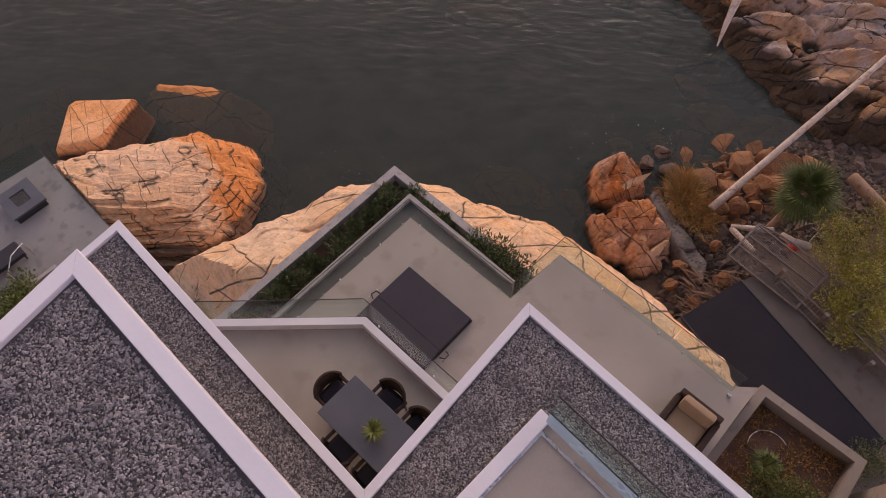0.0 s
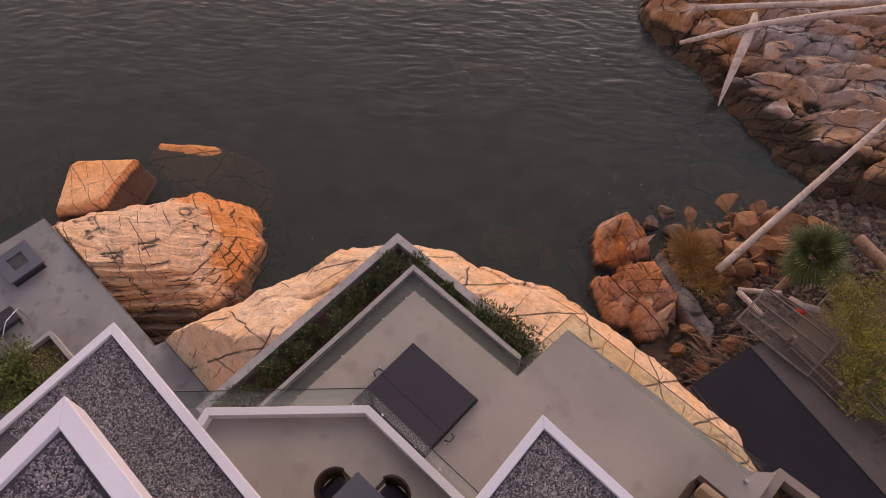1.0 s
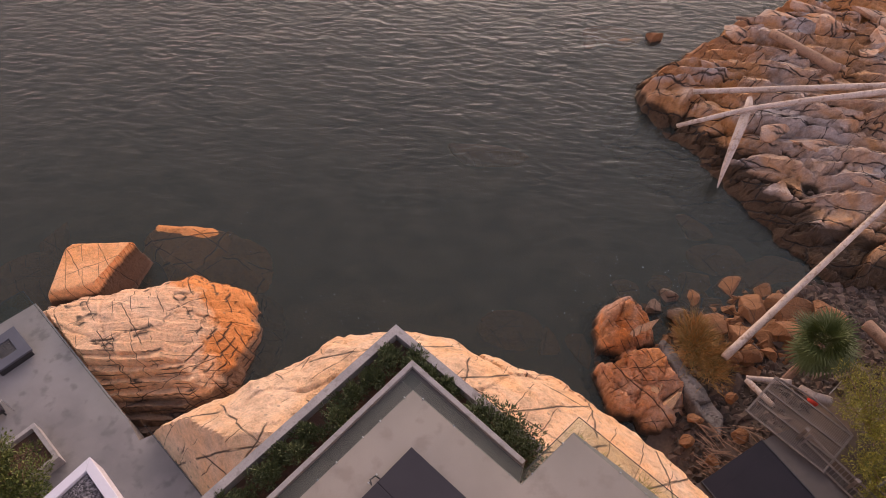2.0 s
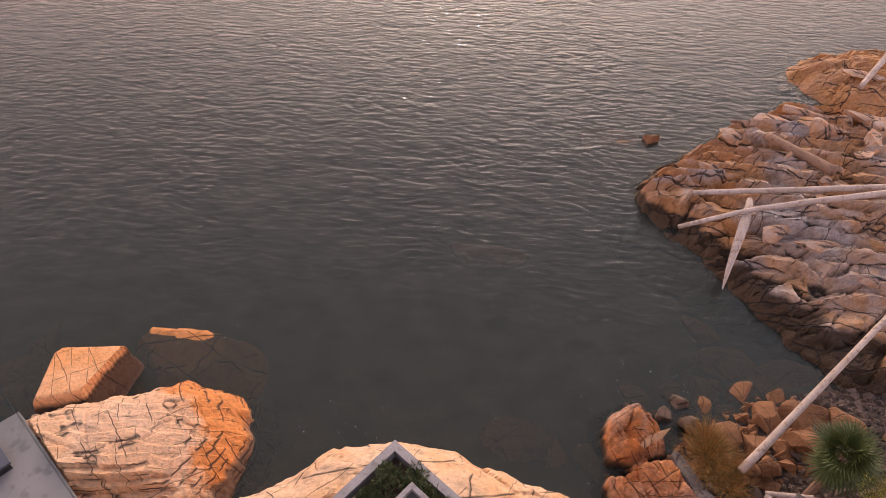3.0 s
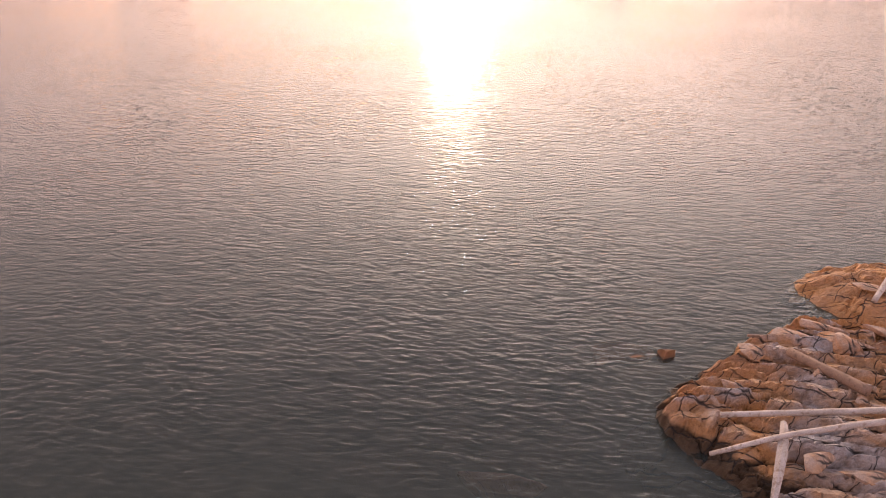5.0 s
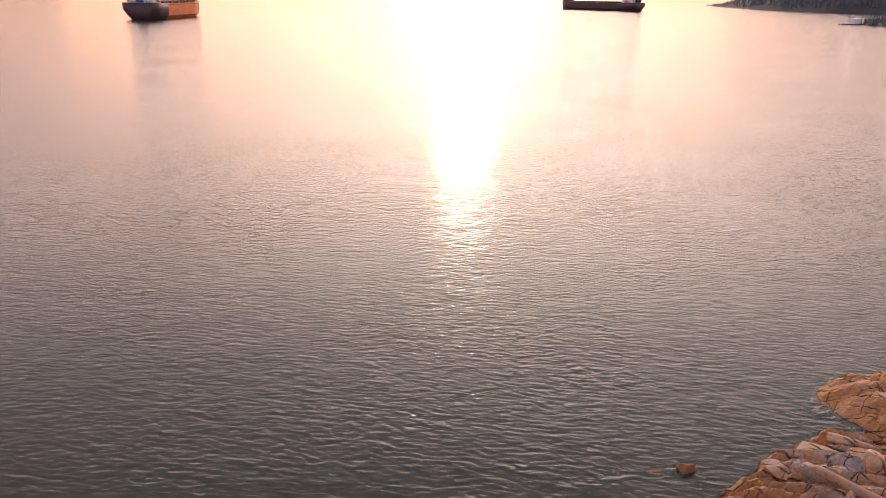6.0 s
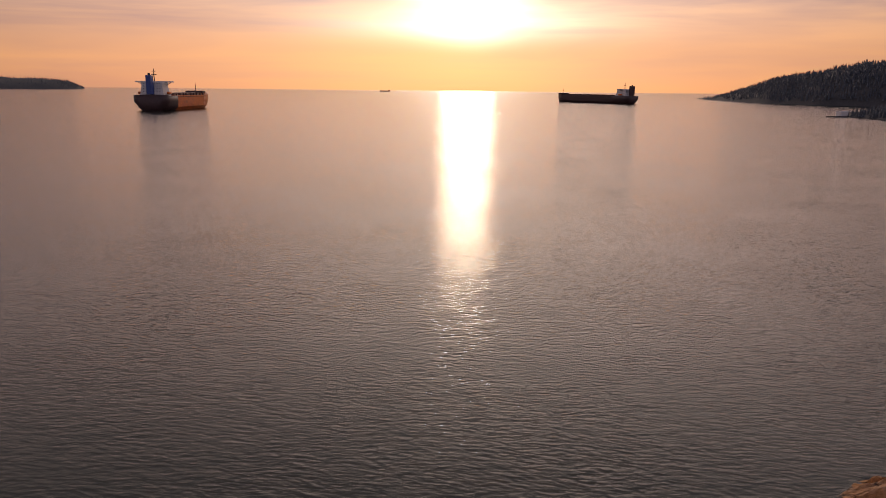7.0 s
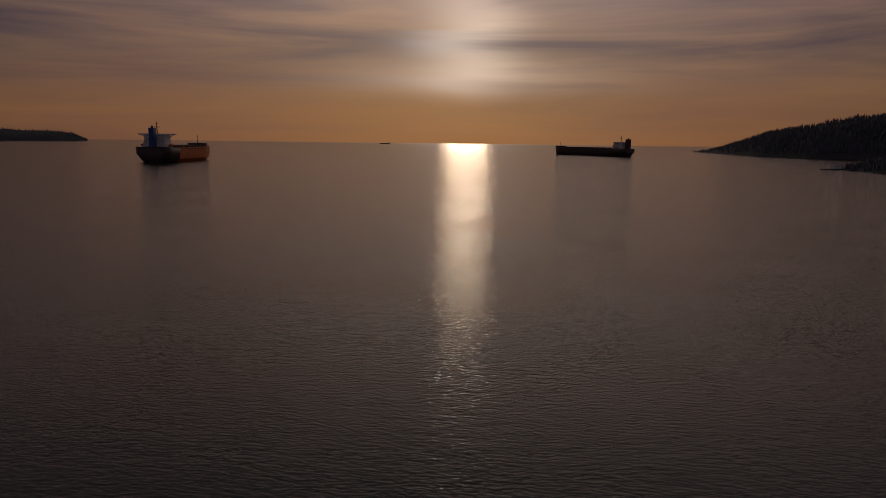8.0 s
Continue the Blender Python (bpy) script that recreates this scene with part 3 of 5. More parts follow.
def fbm(x, y, seed, scale, octaves=4):
    return noise.fractal((x * scale, y * scale, seed * 7.3), 0.9, 2.1, octaves)


def rock_field(name, outline, rise, step, seed, material, label, rough=0.18, ledge=0.0, ledge_way=(0.3, -0.95), ledge_size=0.35, crack=0.1, crack_scale=0.5, block=0.0, octaves=5, foot=-3.0, edge_noise=0.35, category="rock", kind="", stretch=1.3):
    """A rock as a relief over its outline: rise(x, y, depth) gives its broad height; ledges, joints and roughness are added."""
    xs = np.arange(min(p[0] for p in outline) - 1.5, max(p[0] for p in outline) + 1.5, step)
    ys = np.arange(min(p[1] for p in outline) - 1.5, max(p[1] for p in outline) + 1.5, step)
    gx, gy = np.meshgrid(xs, ys)
    depth = inside_depth(outline, gx, gy)
    zs = np.empty(gx.shape)
    keep = depth > -1.3
    for j, i in zip(*np.nonzero(keep)):
        x, y = gx[j, i], gy[j, i]
        d = depth[j, i] + edge_noise * fbm(x, y, seed + 3, 0.9, 4)
        if d <= 0:
            zs[j, i] = max(foot, d * 2.2)
            continue
        z = rise(x, y, d)
        fade = min(d / 0.5, 1.0)
        z += rough * fade * fbm(x, y, seed, 0.55, octaves)
        if ledge:
            s = (x * ledge_way[0] + y * ledge_way[1] + 0.5 * z + 0.45 * fbm(x, y, seed + 5, 0.35, 3)) / ledge_size
            f = s - math.floor(s)
            z += ledge * fade * (min(f / 0.85, (1 - f) / 0.15) - 0.5)
        if crack:
            wx, wy = x + 0.7 * fbm(x, y, seed + 8, 0.5, 2), y + 0.7 * fbm(x, y, seed + 9, 0.5, 2)
            near, cells = noise.voronoi((wx * crack_scale, wy * crack_scale * stretch, seed))
            gap = near[1] - near[0]
            z += crack * fade * (min(gap / 0.06, 1.0) - 1.0)
            if block:
                c = cells[0]
                lot = noise.cell_vector((c.x * 13.7, c.y * 13.7, seed + 0.5))
                near2, small = noise.voronoi((wx * crack_scale * 2.9, wy * crack_scale * 3.6, seed + 4))
                bit = noise.cell_vector((small[0].x * 13.7, small[0].y * 13.7, seed + 1.5))
                z += 0.3 * block * fade * (bit.x - 0.5) + 0.25 * crack * fade * (min((near2[1] - near2[0]) / 0.08, 1.0) - 1.0)
                z += block * fade * (lot.x - 0.5 + (lot.y - 0.5) * (wx * crack_scale - c.x) * 1.6 + (lot.z - 0.5) * (wy * crack_scale * stretch - c.y) * 1.6 / stretch)
        zs[j, i] = z
    index = np.full(gx.shape, -1)
    index[keep] = np.arange(keep.sum())
    verts = np.stack([gx[keep], gy[keep], zs[keep]], -1)
    quad = np.stack([index[:-1, :-1], index[:-1, 1:], index[1:, 1:], index[1:, :-1]], -1).reshape(-1, 4)
    quad = quad[(quad >= 0).all(1)]
    ob = raw(name, verts.tolist(), quad.tolist(), material)
    return tagged(ob, label, category, "", kind)


def boulder_mesh(seed, material, size, cut=0.55, level=3, name="boulder"):
    """A broken block: a ball planed off by random joints, then roughened."""
    rng = random.Random(seed)
    bm = bmesh.new()
    bmesh.ops.create_icosphere(bm, subdivisions=level, radius=1.0)
    planes = []
    for _ in range(9):
        n = Vector((rng.gauss(0, 1), rng.gauss(0, 1), rng.gauss(0, 0.9))).normalized()
        planes.append((n, rng.uniform(cut, cut + 0.28)))
    for v in bm.verts:
        for n, d in planes:
            over = v.co.dot(n) - d
            if over > 0:
                v.co -= n * over * 0.99
        v.co *= 1 + 0.045 * noise.fractal(v.co * 1.7 + Vector((seed, 0, 0)), 0.9, 2.1, 4)
        v.co = Vector((v.co.x * size[0], v.co.y * size[1], v.co.z * size[2]))
    return finish(bm, name)


def boulder(name, at, size, seed, material, label, turn=0.0, category="rock", group="", level=3, cut=0.55):
    ob = new(name, boulder_mesh(seed, material, size, cut, level, name))
    ob.data.materials.append(material)
    ob.matrix_world = pose(*at, 0, 0, turn)
    return tagged(ob, label, category, group)


def scatter_stones(name, spots, sizes, seed, material, parent=None, flat=0.6):
    """Loose stones, each an uneven eight-sided lump, joined."""
    rng = np.random.RandomState(seed)
    n = len(spots)
    base = np.array([(1, 0, 0), (0, 1, 0), (-1, 0, 0), (0, -1, 0), (0, 0, 1), (0, 0, -1)], float)
    tris = np.array([(0, 1, 4), (1, 2, 4), (2, 3, 4), (3, 0, 4), (1, 0, 5), (2, 1, 5), (3, 2, 5), (0, 3, 5)])
    v = base[None] * rng.uniform(0.65, 1.35, (n, 6, 1)) + rng.uniform(-0.25, 0.25, (n, 6, 3))
    v *= np.stack([rng.uniform(0.7, 1.3, n), rng.uniform(0.7, 1.0, n), np.full(n, flat)], -1)[:, None]
    a = rng.uniform(0, 6.283, n)
    c, s = np.cos(a)[:, None], np.sin(a)[:, None]
    tilt = rng.uniform(-0.5, 0.5, n)[:, None]
    x, y, z = v[..., 0], v[..., 1], v[..., 2] + v[..., 0] * tilt
    v = np.stack([x * c - y * s, x * s + y * c, z], -1) * np.asarray(sizes)[:, None, None] + np.asarray(spots)[:, None]
    f = tris[None] + 6 * np.arange(n)[:, None, None]
    return raw(name, v.reshape(-1, 3).tolist(), f.reshape(-1, 3).tolist(), material, parent)


def spots_in(outline, count, seed, z):
    """Random places within an outline."""
    rng = np.random.RandomState(seed)
    xs, ys = [p[0] for p in outline], [p[1] for p in outline]
    p = rng.uniform((min(xs), min(ys)), (max(xs), max(ys)), (count * 3, 2))
    p = p[inside_depth(outline, p[:, 0], p[:, 1]) > 0.01][:count]
    return np.c_[p, np.full(len(p), z)]


def leaves(name, centres, spread, count, size, seed, material, parent, narrow=0.45, upward=0.3, label=""):
    """A crown: many small leaf faces round the twig ends given."""
    rng = np.random.RandomState(seed)
    centres = np.asarray(centres, float)
    pick = rng.randint(0, len(centres), count)
    away = rng.normal(0, 1, (count, 3))
    away /= np.linalg.norm(away, axis=1)[:, None]
    p = centres[pick] + away * (rng.uniform(0.25, 1, count) ** 0.5)[:, None] * np.asarray(spread)
    way = away + rng.normal(0, 0.5, (count, 3)) + (0, 0, upward)
    way /= np.linalg.norm(way, axis=1)[:, None]
    side = np.cross(way, rng.normal(0, 1, (count, 3)))
    side /= np.linalg.norm(side, axis=1)[:, None]
    s = (size * rng.uniform(0.6, 1.4, count))[:, None]
    v = np.stack([p, p + way * s * 0.5 + side * s * narrow * 0.5, p + way * s, p + way * s * 0.5 - side * s * narrow * 0.5], 1)
    f = np.arange(count * 4).reshape(-1, 4)
    ob = raw(name, v.reshape(-1, 3).tolist(), f.tolist(), material, parent)
    return tagged(ob, label)


# ---- the ground: one sheet from the house down under the sea to the horizon ----
COAST = [(-70, 6), (-17.5, 11.5), (-11, 9.5), (-5, 11), (2, 11), (6, 11.2), (7.2, 14.5), (9.5, 16.6), (12.5, 18.2), (14.5, 19), (16, 24), (20, 34), (27, 46), (70, 70), (70, -70), (-70, -70)]


def ground_height(x, y, d):
    if d > 0:
        z = min(0.16 * d, 1.3)
    else:
        z = max(0.32 * d, -4.0)
    return z + 0.12 * fbm(x, y, 2, 0.6, 4)


def make_ground():
    fine_x, fine_y = np.arange(-30, 32.01, 0.5), np.arange(-20, 60.01, 0.5)
    far = np.array([80, 160, 400, 1000, 2500, 6000.0])
    xs, ys = np.r_[-far[::-1], fine_x, far], np.r_[-far[::-1], fine_y, far]
    gx, gy = np.meshgrid(xs, ys)
    depth = inside_depth(COAST, gx, gy)
    verts = [(x, y, ground_height(x, y, d) if max(abs(x), abs(y)) < 75 else -4.0) for x, y, d in zip(gx.ravel(), gy.ravel(), depth.ravel())]
    w = len(xs)
    faces = [(j * w + i, j * w + i + 1, (j + 1) * w + i + 1, (j + 1) * w + i) for j in range(len(ys) - 1) for i in range(w - 1)]
    tagged(raw("ground", verts, faces, SEABED, smooth=True), "brown pebbly shore running down under the sea", "ground", kind="structure")


make_ground()
sea = raw("water", [(-6000, -6000, 0), (6000, -6000, 0), (6000, 6000, 0), (-6000, 6000, 0)], [(0, 1, 2, 3)], WATER)
tagged(sea, "dark calm sea with fine wind ripples", "sea", kind="structure")

# ---- shore rocks ----


def dome_rise(x, y, d):
    z = 6.3 * (1 - math.exp(-d / 2.0))
    s = (x + 9.98) * 0.62 + (y - 9.1) * 0.785  # beyond the patio's edge
    z = min(z, 1.6 if s < 0 else 1.95 + 2.6 * s)
    return max(min(z, 6.1), 0.05)


DOME = [(-11.3, 8.4), (-10.8, 9.6), (-9.6, 10.5), (-8.3, 11.4), (-7.9, 12.05), (-6.7, 12.35), (-5.7, 13.4), (-4.7, 14.05), (-2.9, 14.55), (-0.7, 14.4), (1.2, 13.75), (3.25, 13.1), (4.9, 12.1), (5.95, 11.4), (7.85, 9.8), (9.4, 8.4), (10.4, 6), (8, 3), (-4, 3), (-9, 5)]
rock_field("granite_dome", DOME,
           dome_rise, 0.085, 1, GRANITE, "smooth pale orange granite dome with dark cracks below the house", rough=0.14, octaves=3, crack=0.09, crack_scale=0.24, block=0.13, edge_noise=0.18)


def slab_rise(x, y, d):
    top = 2.1 - 0.05 * max(x + 13, 0) - 0.30 * max(x + 11.0, 0) - 0.16 * (y - 13)
    # the side towards the gap steps down in layers
    far = (-0.12 * x + 0.99 * y) - 11.3
    far += 0.18 * fbm(x, y, 31, 0.35, 3)
    k = far / 0.34
    step = math.floor(k) + min((k - math.floor(k)) / 0.09, 1.0)
    lower = 0.42 + 0.29 * max(step, 0.0) - 0.16 * (k - math.floor(k))
    z = max(min(top * (1 - math.exp(-d / 0.4)), lower), 0.04)
    s = (x + 16.2) * 0.615 + (y - 13.6) * 0.788  # beyond the patio's edge
    return min(z, 1.85) if s < 0.08 else z


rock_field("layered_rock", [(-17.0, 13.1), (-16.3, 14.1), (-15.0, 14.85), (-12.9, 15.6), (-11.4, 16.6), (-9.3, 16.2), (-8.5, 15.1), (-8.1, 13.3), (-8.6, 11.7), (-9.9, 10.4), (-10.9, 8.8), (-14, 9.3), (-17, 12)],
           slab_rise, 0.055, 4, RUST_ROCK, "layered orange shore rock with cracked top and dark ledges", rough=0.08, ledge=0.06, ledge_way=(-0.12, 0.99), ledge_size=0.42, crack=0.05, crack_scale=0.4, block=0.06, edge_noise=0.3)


def cube_rise(x, y, d):
    past = x + 14.72 - 0.26 * (y - 15.1)  # beyond the edge of the flat top
    top = 1.5 - 0.06 * (y - 16)
    return (top if past < 0 else max(0.85 - 2.2 * past, 0.05)) * (1 - math.exp(-d / 0.05))


rock_field("square_boulder", [(-16.4, 14.15), (-16.85, 16.6), (-16.6, 17.0), (-14.0, 17.4), (-13.7, 17.2), (-14.0, 15.3), (-14.4, 15.0), (-15.4, 14.5)],
           cube_rise, 0.045, 7, CUBE_ROCK, "square orange boulder standing in the sea", rough=0.03, crack=0.0, edge_noise=0.04)
rock_field("sunken_boulder", [(-14.5, 18.7), (-14.2, 19.2), (-11.0, 19.3), (-10.7, 18.2), (-12.3, 16.9), (-13.4, 17.4)],
           lambda x, y, d: 0.07 * min(d / 0.2, 1) - 0.24 * max(19.1 - y, 0) - 0.2 * max(x + 11.7, 0), 0.06, 8, ORANGE_ROCK, "brown boulder just breaking the water", rough=0.04, crack=0.03, edge_noise=0.15)


def lobe_rise(x, y, d):
    """Two broken blocks of tilted slabs, with a cleft between them."""
    cleft = ((y - 14.75) - 0.25 * (x - 6)) / 0.28
    run = (x - 6) * 0.62 + (y - 14) * 0.78 + 0.3 * fbm(x, y, 41, 0.7, 3)
    k = run / 0.62
    f = k - math.floor(k)
    slab = 0.42 * f + 0.25 * noise.cell((math.floor(k), 3.0, 1.0))  # each slab dips towards the beach
    top = 0.75 + slab + (0.25 if y > 14.8 else 0.0) - 0.10 * max(x - 6.4, 0)
    return max(top * (1 - math.exp(-d / 0.35)) - 0.95 * math.exp(-cleft * cleft), 0.03)


rock_field("twin_rock", [(4.7, 16.2), (5.3, 17.2), (6.3, 17.5), (7.0, 15.8), (7.9, 14.8), (7.8, 12.3), (6.4, 11.7), (5.2, 12.2), (4.75, 13.8)],
           lobe_rise, 0.06, 11, SPLIT_ROCK, "split orange and white shore rock beside the water", rough=0.22, ledge=0.12, ledge_way=(0.75, 0.65), ledge_size=0.31, crack=0.2, crack_scale=0.55, block=0.4, edge_noise=0.4)


def point_rise(x, y, d):
    # a low cliff at the water, then flat tilted strata
    return 1.0 * (1 - math.exp(-d / 0.8)) + min(0.16 * d, 0.8) + 0.06 * min(max(x - 11, 0), 8)


rock_field("rocky_point", [(6.9, 30.1), (7.9, 28.3), (9.3, 26.6), (10.6, 24.6), (11.9, 22.4), (13.0, 20.8), (14.7, 19.0), (17, 18.4), (24, 20), (30, 30), (27, 38), (20, 37.5), (16.2, 38.6), (15.6, 38.0), (13.3, 36.6), (10.4, 34.0), (8.3, 32.1)],
           point_rise, 0.085, 14, GREY_ROCK, "rugged grey and rust rocky point with ledges", rough=0.14, ledge=0.55, ledge_way=(-0.38, -0.92), ledge_size=1.15, crack=0.5, crack_scale=0.24, block=0.55, edge_noise=0.35, stretch=3.2)
rock_field("far_rock_shelf", [(18.0, 42.6), (18.4, 44.2), (20.3, 45.9), (25.5, 47.4), (32, 47), (34, 40), (27, 37.5), (21, 38.5), (19.3, 40.3)],
           lambda x, y, d: min(0.5 * d, 0.9) + min(0.07 * d, 0.5), 0.12, 17, GREY_ROCK, "low rust-coloured rock shelf at the water", rough=0.14, ledge=0.2, ledge_way=(-0.2, -0.95), ledge_size=1.3, crack=0.2, crack_scale=0.34, block=0.35, stretch=2.2)
rock_field("rubble_ridge", [(6.85, 14.9), (7.1, 15.35), (7.45, 15.0), (9.05, 12.3), (8.75, 11.5), (8.1, 12.1)],
           lambda x, y, d: 0.95 * (1 - math.exp(-d / 0.03)) - 0.06 * (x - 7), 0.05, 23, RUBBLE, "rough grey rubble ridge on the beach", rough=0.15, crack=0.1, crack_scale=0.8, block=0.2, edge_noise=0.1)



def crack_grass():
    """Thin dry tufts rooted in the granite's cracks below the deck's edge."""
    rng = np.random.RandomState(52)
    verts, faces = [], []
    for _ in range(46):
        f = rng.uniform(0, 1)
        x, y = 2.9 + 4.6 * f + rng.normal(0, 0.12), 8.75 - 3.15 * f + rng.uniform(0.0, 0.75)
        z = dome_rise(x, y, float(inside_depth(DOME, np.array([x]), np.array([y]))[0])) - 0.05
        for _ in range(14):
            a, n = rng.uniform(0, 6.283), rng.uniform(0.10, 0.32)
            way = Vector((math.cos(a), math.sin(a), rng.uniform(0.5, 1.6))).normalized() * n
            side = Vector((-math.sin(a), math.cos(a), 0)) * 0.008
            k, o = len(verts), Vector((x, y, z)) + Vector((rng.normal(0, 0.07), rng.normal(0, 0.05), 0))
            verts += [o - side, o + side, o + way]
            faces.append((k, k + 1, k + 2))
    tagged(raw("crack_grass", verts, faces, OLIVE), "thin dry grass tufts growing in granite cracks", "grass", kind="stuff")


crack_grass()

# ---- the house: roofs, terrace, deck ----
ROOF, HIGH, TERRACE, DECK, YARD = 15.3, 18.23, 11.0, 8.4, 2.0
A, NOTCH, C = (-4.19, 3.99), (-0.40, 0.95), (1.27, 3.35)
LOW_ROOF = [(-8.2, -2.4), A, NOTCH, C, (7.4, -1.65), (3.5, -7.5), (-6.0, -7.5)]
HIGH_ROOF = [(-5.5, -3.25), (-2.61, 2.11), (-0.42, 0.41), (0.7, -0.46), (-2.6, -5.5), (-4.9, -5.0)]
house = thing("house", (0, 0, 0), "modern grey house with white-edged gravel roofs above the sea", "house")


def shrink(outline, by):
    return [tuple(p) for p in strip_corners(outline, by, closed=True)]


part("wall", prismed(shrink(LOW_ROOF, 0.45), 1.0, ROOF - 0.42), STUCCO, house, "warm grey stucco walls")
part("roof", prismed(shrink(LOW_ROOF, 0.02), ROOF - 0.42, ROOF - 0.06), GRAVEL_BED, house, "flat lower roof slab")
strips("parapet_cap", LOW_ROOF[:5], 0.115, ROOF - 0.40, ROOF, WHITE_METAL, house, "white metal roof edge flashing")
part("wall", prismed(shrink(HIGH_ROOF, 0.28), ROOF - 0.1, HIGH - 0.36), STUCCO, house, "warm grey stucco walls")
part("roof", prismed(shrink(HIGH_ROOF, 0.02), HIGH - 0.36, HIGH - 0.06), GRAVEL_BED, house, "flat upper roof slab")
strips("parapet_cap", HIGH_ROOF[:4], 0.155, HIGH - 0.34, HIGH, WHITE_METAL, house, "white metal roof edge flashing")


def gravel(name, outline, z, per_metre, size, seed):
    xs = np.array(outline)
    area = 0.5 * abs(np.dot(xs[:, 0], np.roll(xs[:, 1], 1)) - np.dot(xs[:, 1], np.roll(xs[:, 0], 1)))
    spots = spots_in(outline, int(area * per_metre), seed, z)
    rng = np.random.RandomState(seed + 1)
    spots[:, 2] += rng.uniform(0, size * 0.5, len(spots))
    ob = scatter_stones(name, spots, size * np.exp(rng.normal(0, 0.3, len(spots))), seed, GRAVEL, house)
    tagged(ob, "loose grey roof gravel", kind="stuff")


gravel("roof_gravel", shrink([(-4.3, -1.03), (-2.61, 2.11), (0.1, 0.0), (-2.2, -2.4)], 0.18), HIGH - 0.055, 5000, 0.0125, 5)
gravel("roof_gravel", shrink([(-5.2, 2.5), A, NOTCH, (-0.9, 0.3)], 0.12), ROOF - 0.055, 5200, 0.0115, 6)
gravel("roof_gravel", shrink([NOTCH, C, (4.9, 0.42), (3.2, -1.0), (0.8, -1.2)], 0.12), ROOF - 0.055, 5200, 0.0115, 7)

gravel("roof_gravel", [(-7.7, -2.4), (-5.3, 2.2), (-3.2, 1.6), (-0.9, 0.2), (-1.6, -5.5), (-5.8, -7.2)], ROOF - 0.055, 900, 0.022, 8)
gravel("roof_gravel", [(5.0, 0.25), (7.1, -1.65), (3.4, -7.2), (-1.0, -7.2), (0.9, -1.4), (2.0, -1.7), (3.3, -1.0)], ROOF - 0.055, 900, 0.022, 9)
gravel("roof_gravel", [(-4.45, -1.3), (-2.3, -2.55), (0.0, -0.25), (0.4, -0.6), (-2.6, -5.2), (-4.7, -4.7), (-5.2, -3.2)], HIGH - 0.055, 900, 0.022, 11)

# the sunk roof patio, its white upstand, and glass with sky reflection painted blue
PATIO = [(0.30, 0.60), (1.47, 2.03), (3.6, 0.25), (2.0, -1.5)]
part("patio_floor", prismed(shrink(PATIO, 0.05), ROOF - 0.1, ROOF - 0.03), CONCRETE, house, "grey roof patio floor")
strips("parapet_cap", PATIO[:2], 0.17, ROOF - 0.1, ROOF + 0.02, WHITE_METAL, house, "white metal upstand cap")
strips("door_track", [(0.44, 0.52), (1.49, 1.80)], 0.04, ROOF - 0.03, ROOF - 0.01, STEEL, house, "pale metal track")
strips("door_track", [(1.50, 1.78), (3.2, 0.36)], 0.035, ROOF - 0.03, ROOF - 0.01, STEEL, house, "pale metal track")
glass_guard([(1.53, 1.90), (3.4, 0.34)], ROOF - 0.05, 0.42, (1.53, 1.90), "glass guard round the roof patio with the sky's reflection in blue", SKY_BLUE_GLASS, 1.3, False)
glass_guard([(1.56, 1.93), (3.43, 0.37)], ROOF + 0.02, 0.85, (1.56, 1.93), "clear glass guard round the roof patio", GLASS, 1.3, False)
vent = thing("roof_vent", (3.0, 1.02, ROOF - 0.1), "small white round roof vent", "vent")
part("cowl", tube(bmesh.new(), [(0, 0, 0), (0, 0, 0.14), (0, 0, 0.16)], [0.075, 0.075, 0.05], 20), WHITE_PAINT, vent)
part("flange", tube(bmesh.new(), [(0, 0, 0), (0, 0, 0.02)], [0.13, 0.12], 20), DARK_METAL, vent)

# the terrace in the notch of the roof
KERB = [(-4.50, 3.75), (-4.33, 4.26), (-1.40, 4.61), (0.20, 3.39), (1.22, 2.62)]
part("terrace_floor", prismed([(-4.28, 4.18), (-1.42, 4.54), (0.16, 3.31), (1.1, 2.5), (0.2, -0.4), (-3.9, 1.5), (-4.8, 2.7)], TERRACE - 0.3, TERRACE), CONCRETE, house, "warm grey terrace floor")
strips("kerb_cap", KERB, 0.15, TERRACE - 0.35, TERRACE + 0.2, WHITE_METAL, house, "white metal terrace kerb")
part("wall", prismed([(-4.4, 3.6), (-3.8, 3.9), (-1.5, 4.3), (0.1, 3.1), (1.0, 2.4), (0, 0), (-4, 0.5)], 5.5, TERRACE - 0.35), STUCCO, house, "warm grey stucco walls")
glass_guard([(-4.75, 4.26), (-1.38, 4.68), (0.9, 2.97)], TERRACE + 0.02, 0.86, (-1.40, 4.70), "frameless green-tinted glass guard round the terrace", GLASS, 1.7)

# the main deck
DECK_LINE = [(-5.2, 3.25), (-1.19, 8.53), (1.43, 6.57), (2.57, 7.86), (4.62, 6.40), (6.42, 4.95), (6.98, 4.98), (5.0, 2.4)]
part("deck", prismed(DECK_LINE + [(4.5, 0.5), (-3, 0.5)], 7.3, DECK), CONCRETE, house, "smooth warm grey deck")
part("wall", prismed(shrink([(-4.9, 3.3), (-1.25, 8.1), (1.4, 6.2), (2.5, 7.4), (6.2, 4.5), (4.5, 0.6), (-3, 0.6)], 0.25), 2.5, 7.3), STUCCO, house, "warm grey stucco walls")
glass_guard([(-4.4, 4.3), (-1.19, 8.50), (1.43, 6.54), (2.55, 7.82), (6.38, 4.82)], DECK, 0.92, (-1.19, 8.50), "frameless glass guard with steel clamps along the deck", GLASS, 1.5)

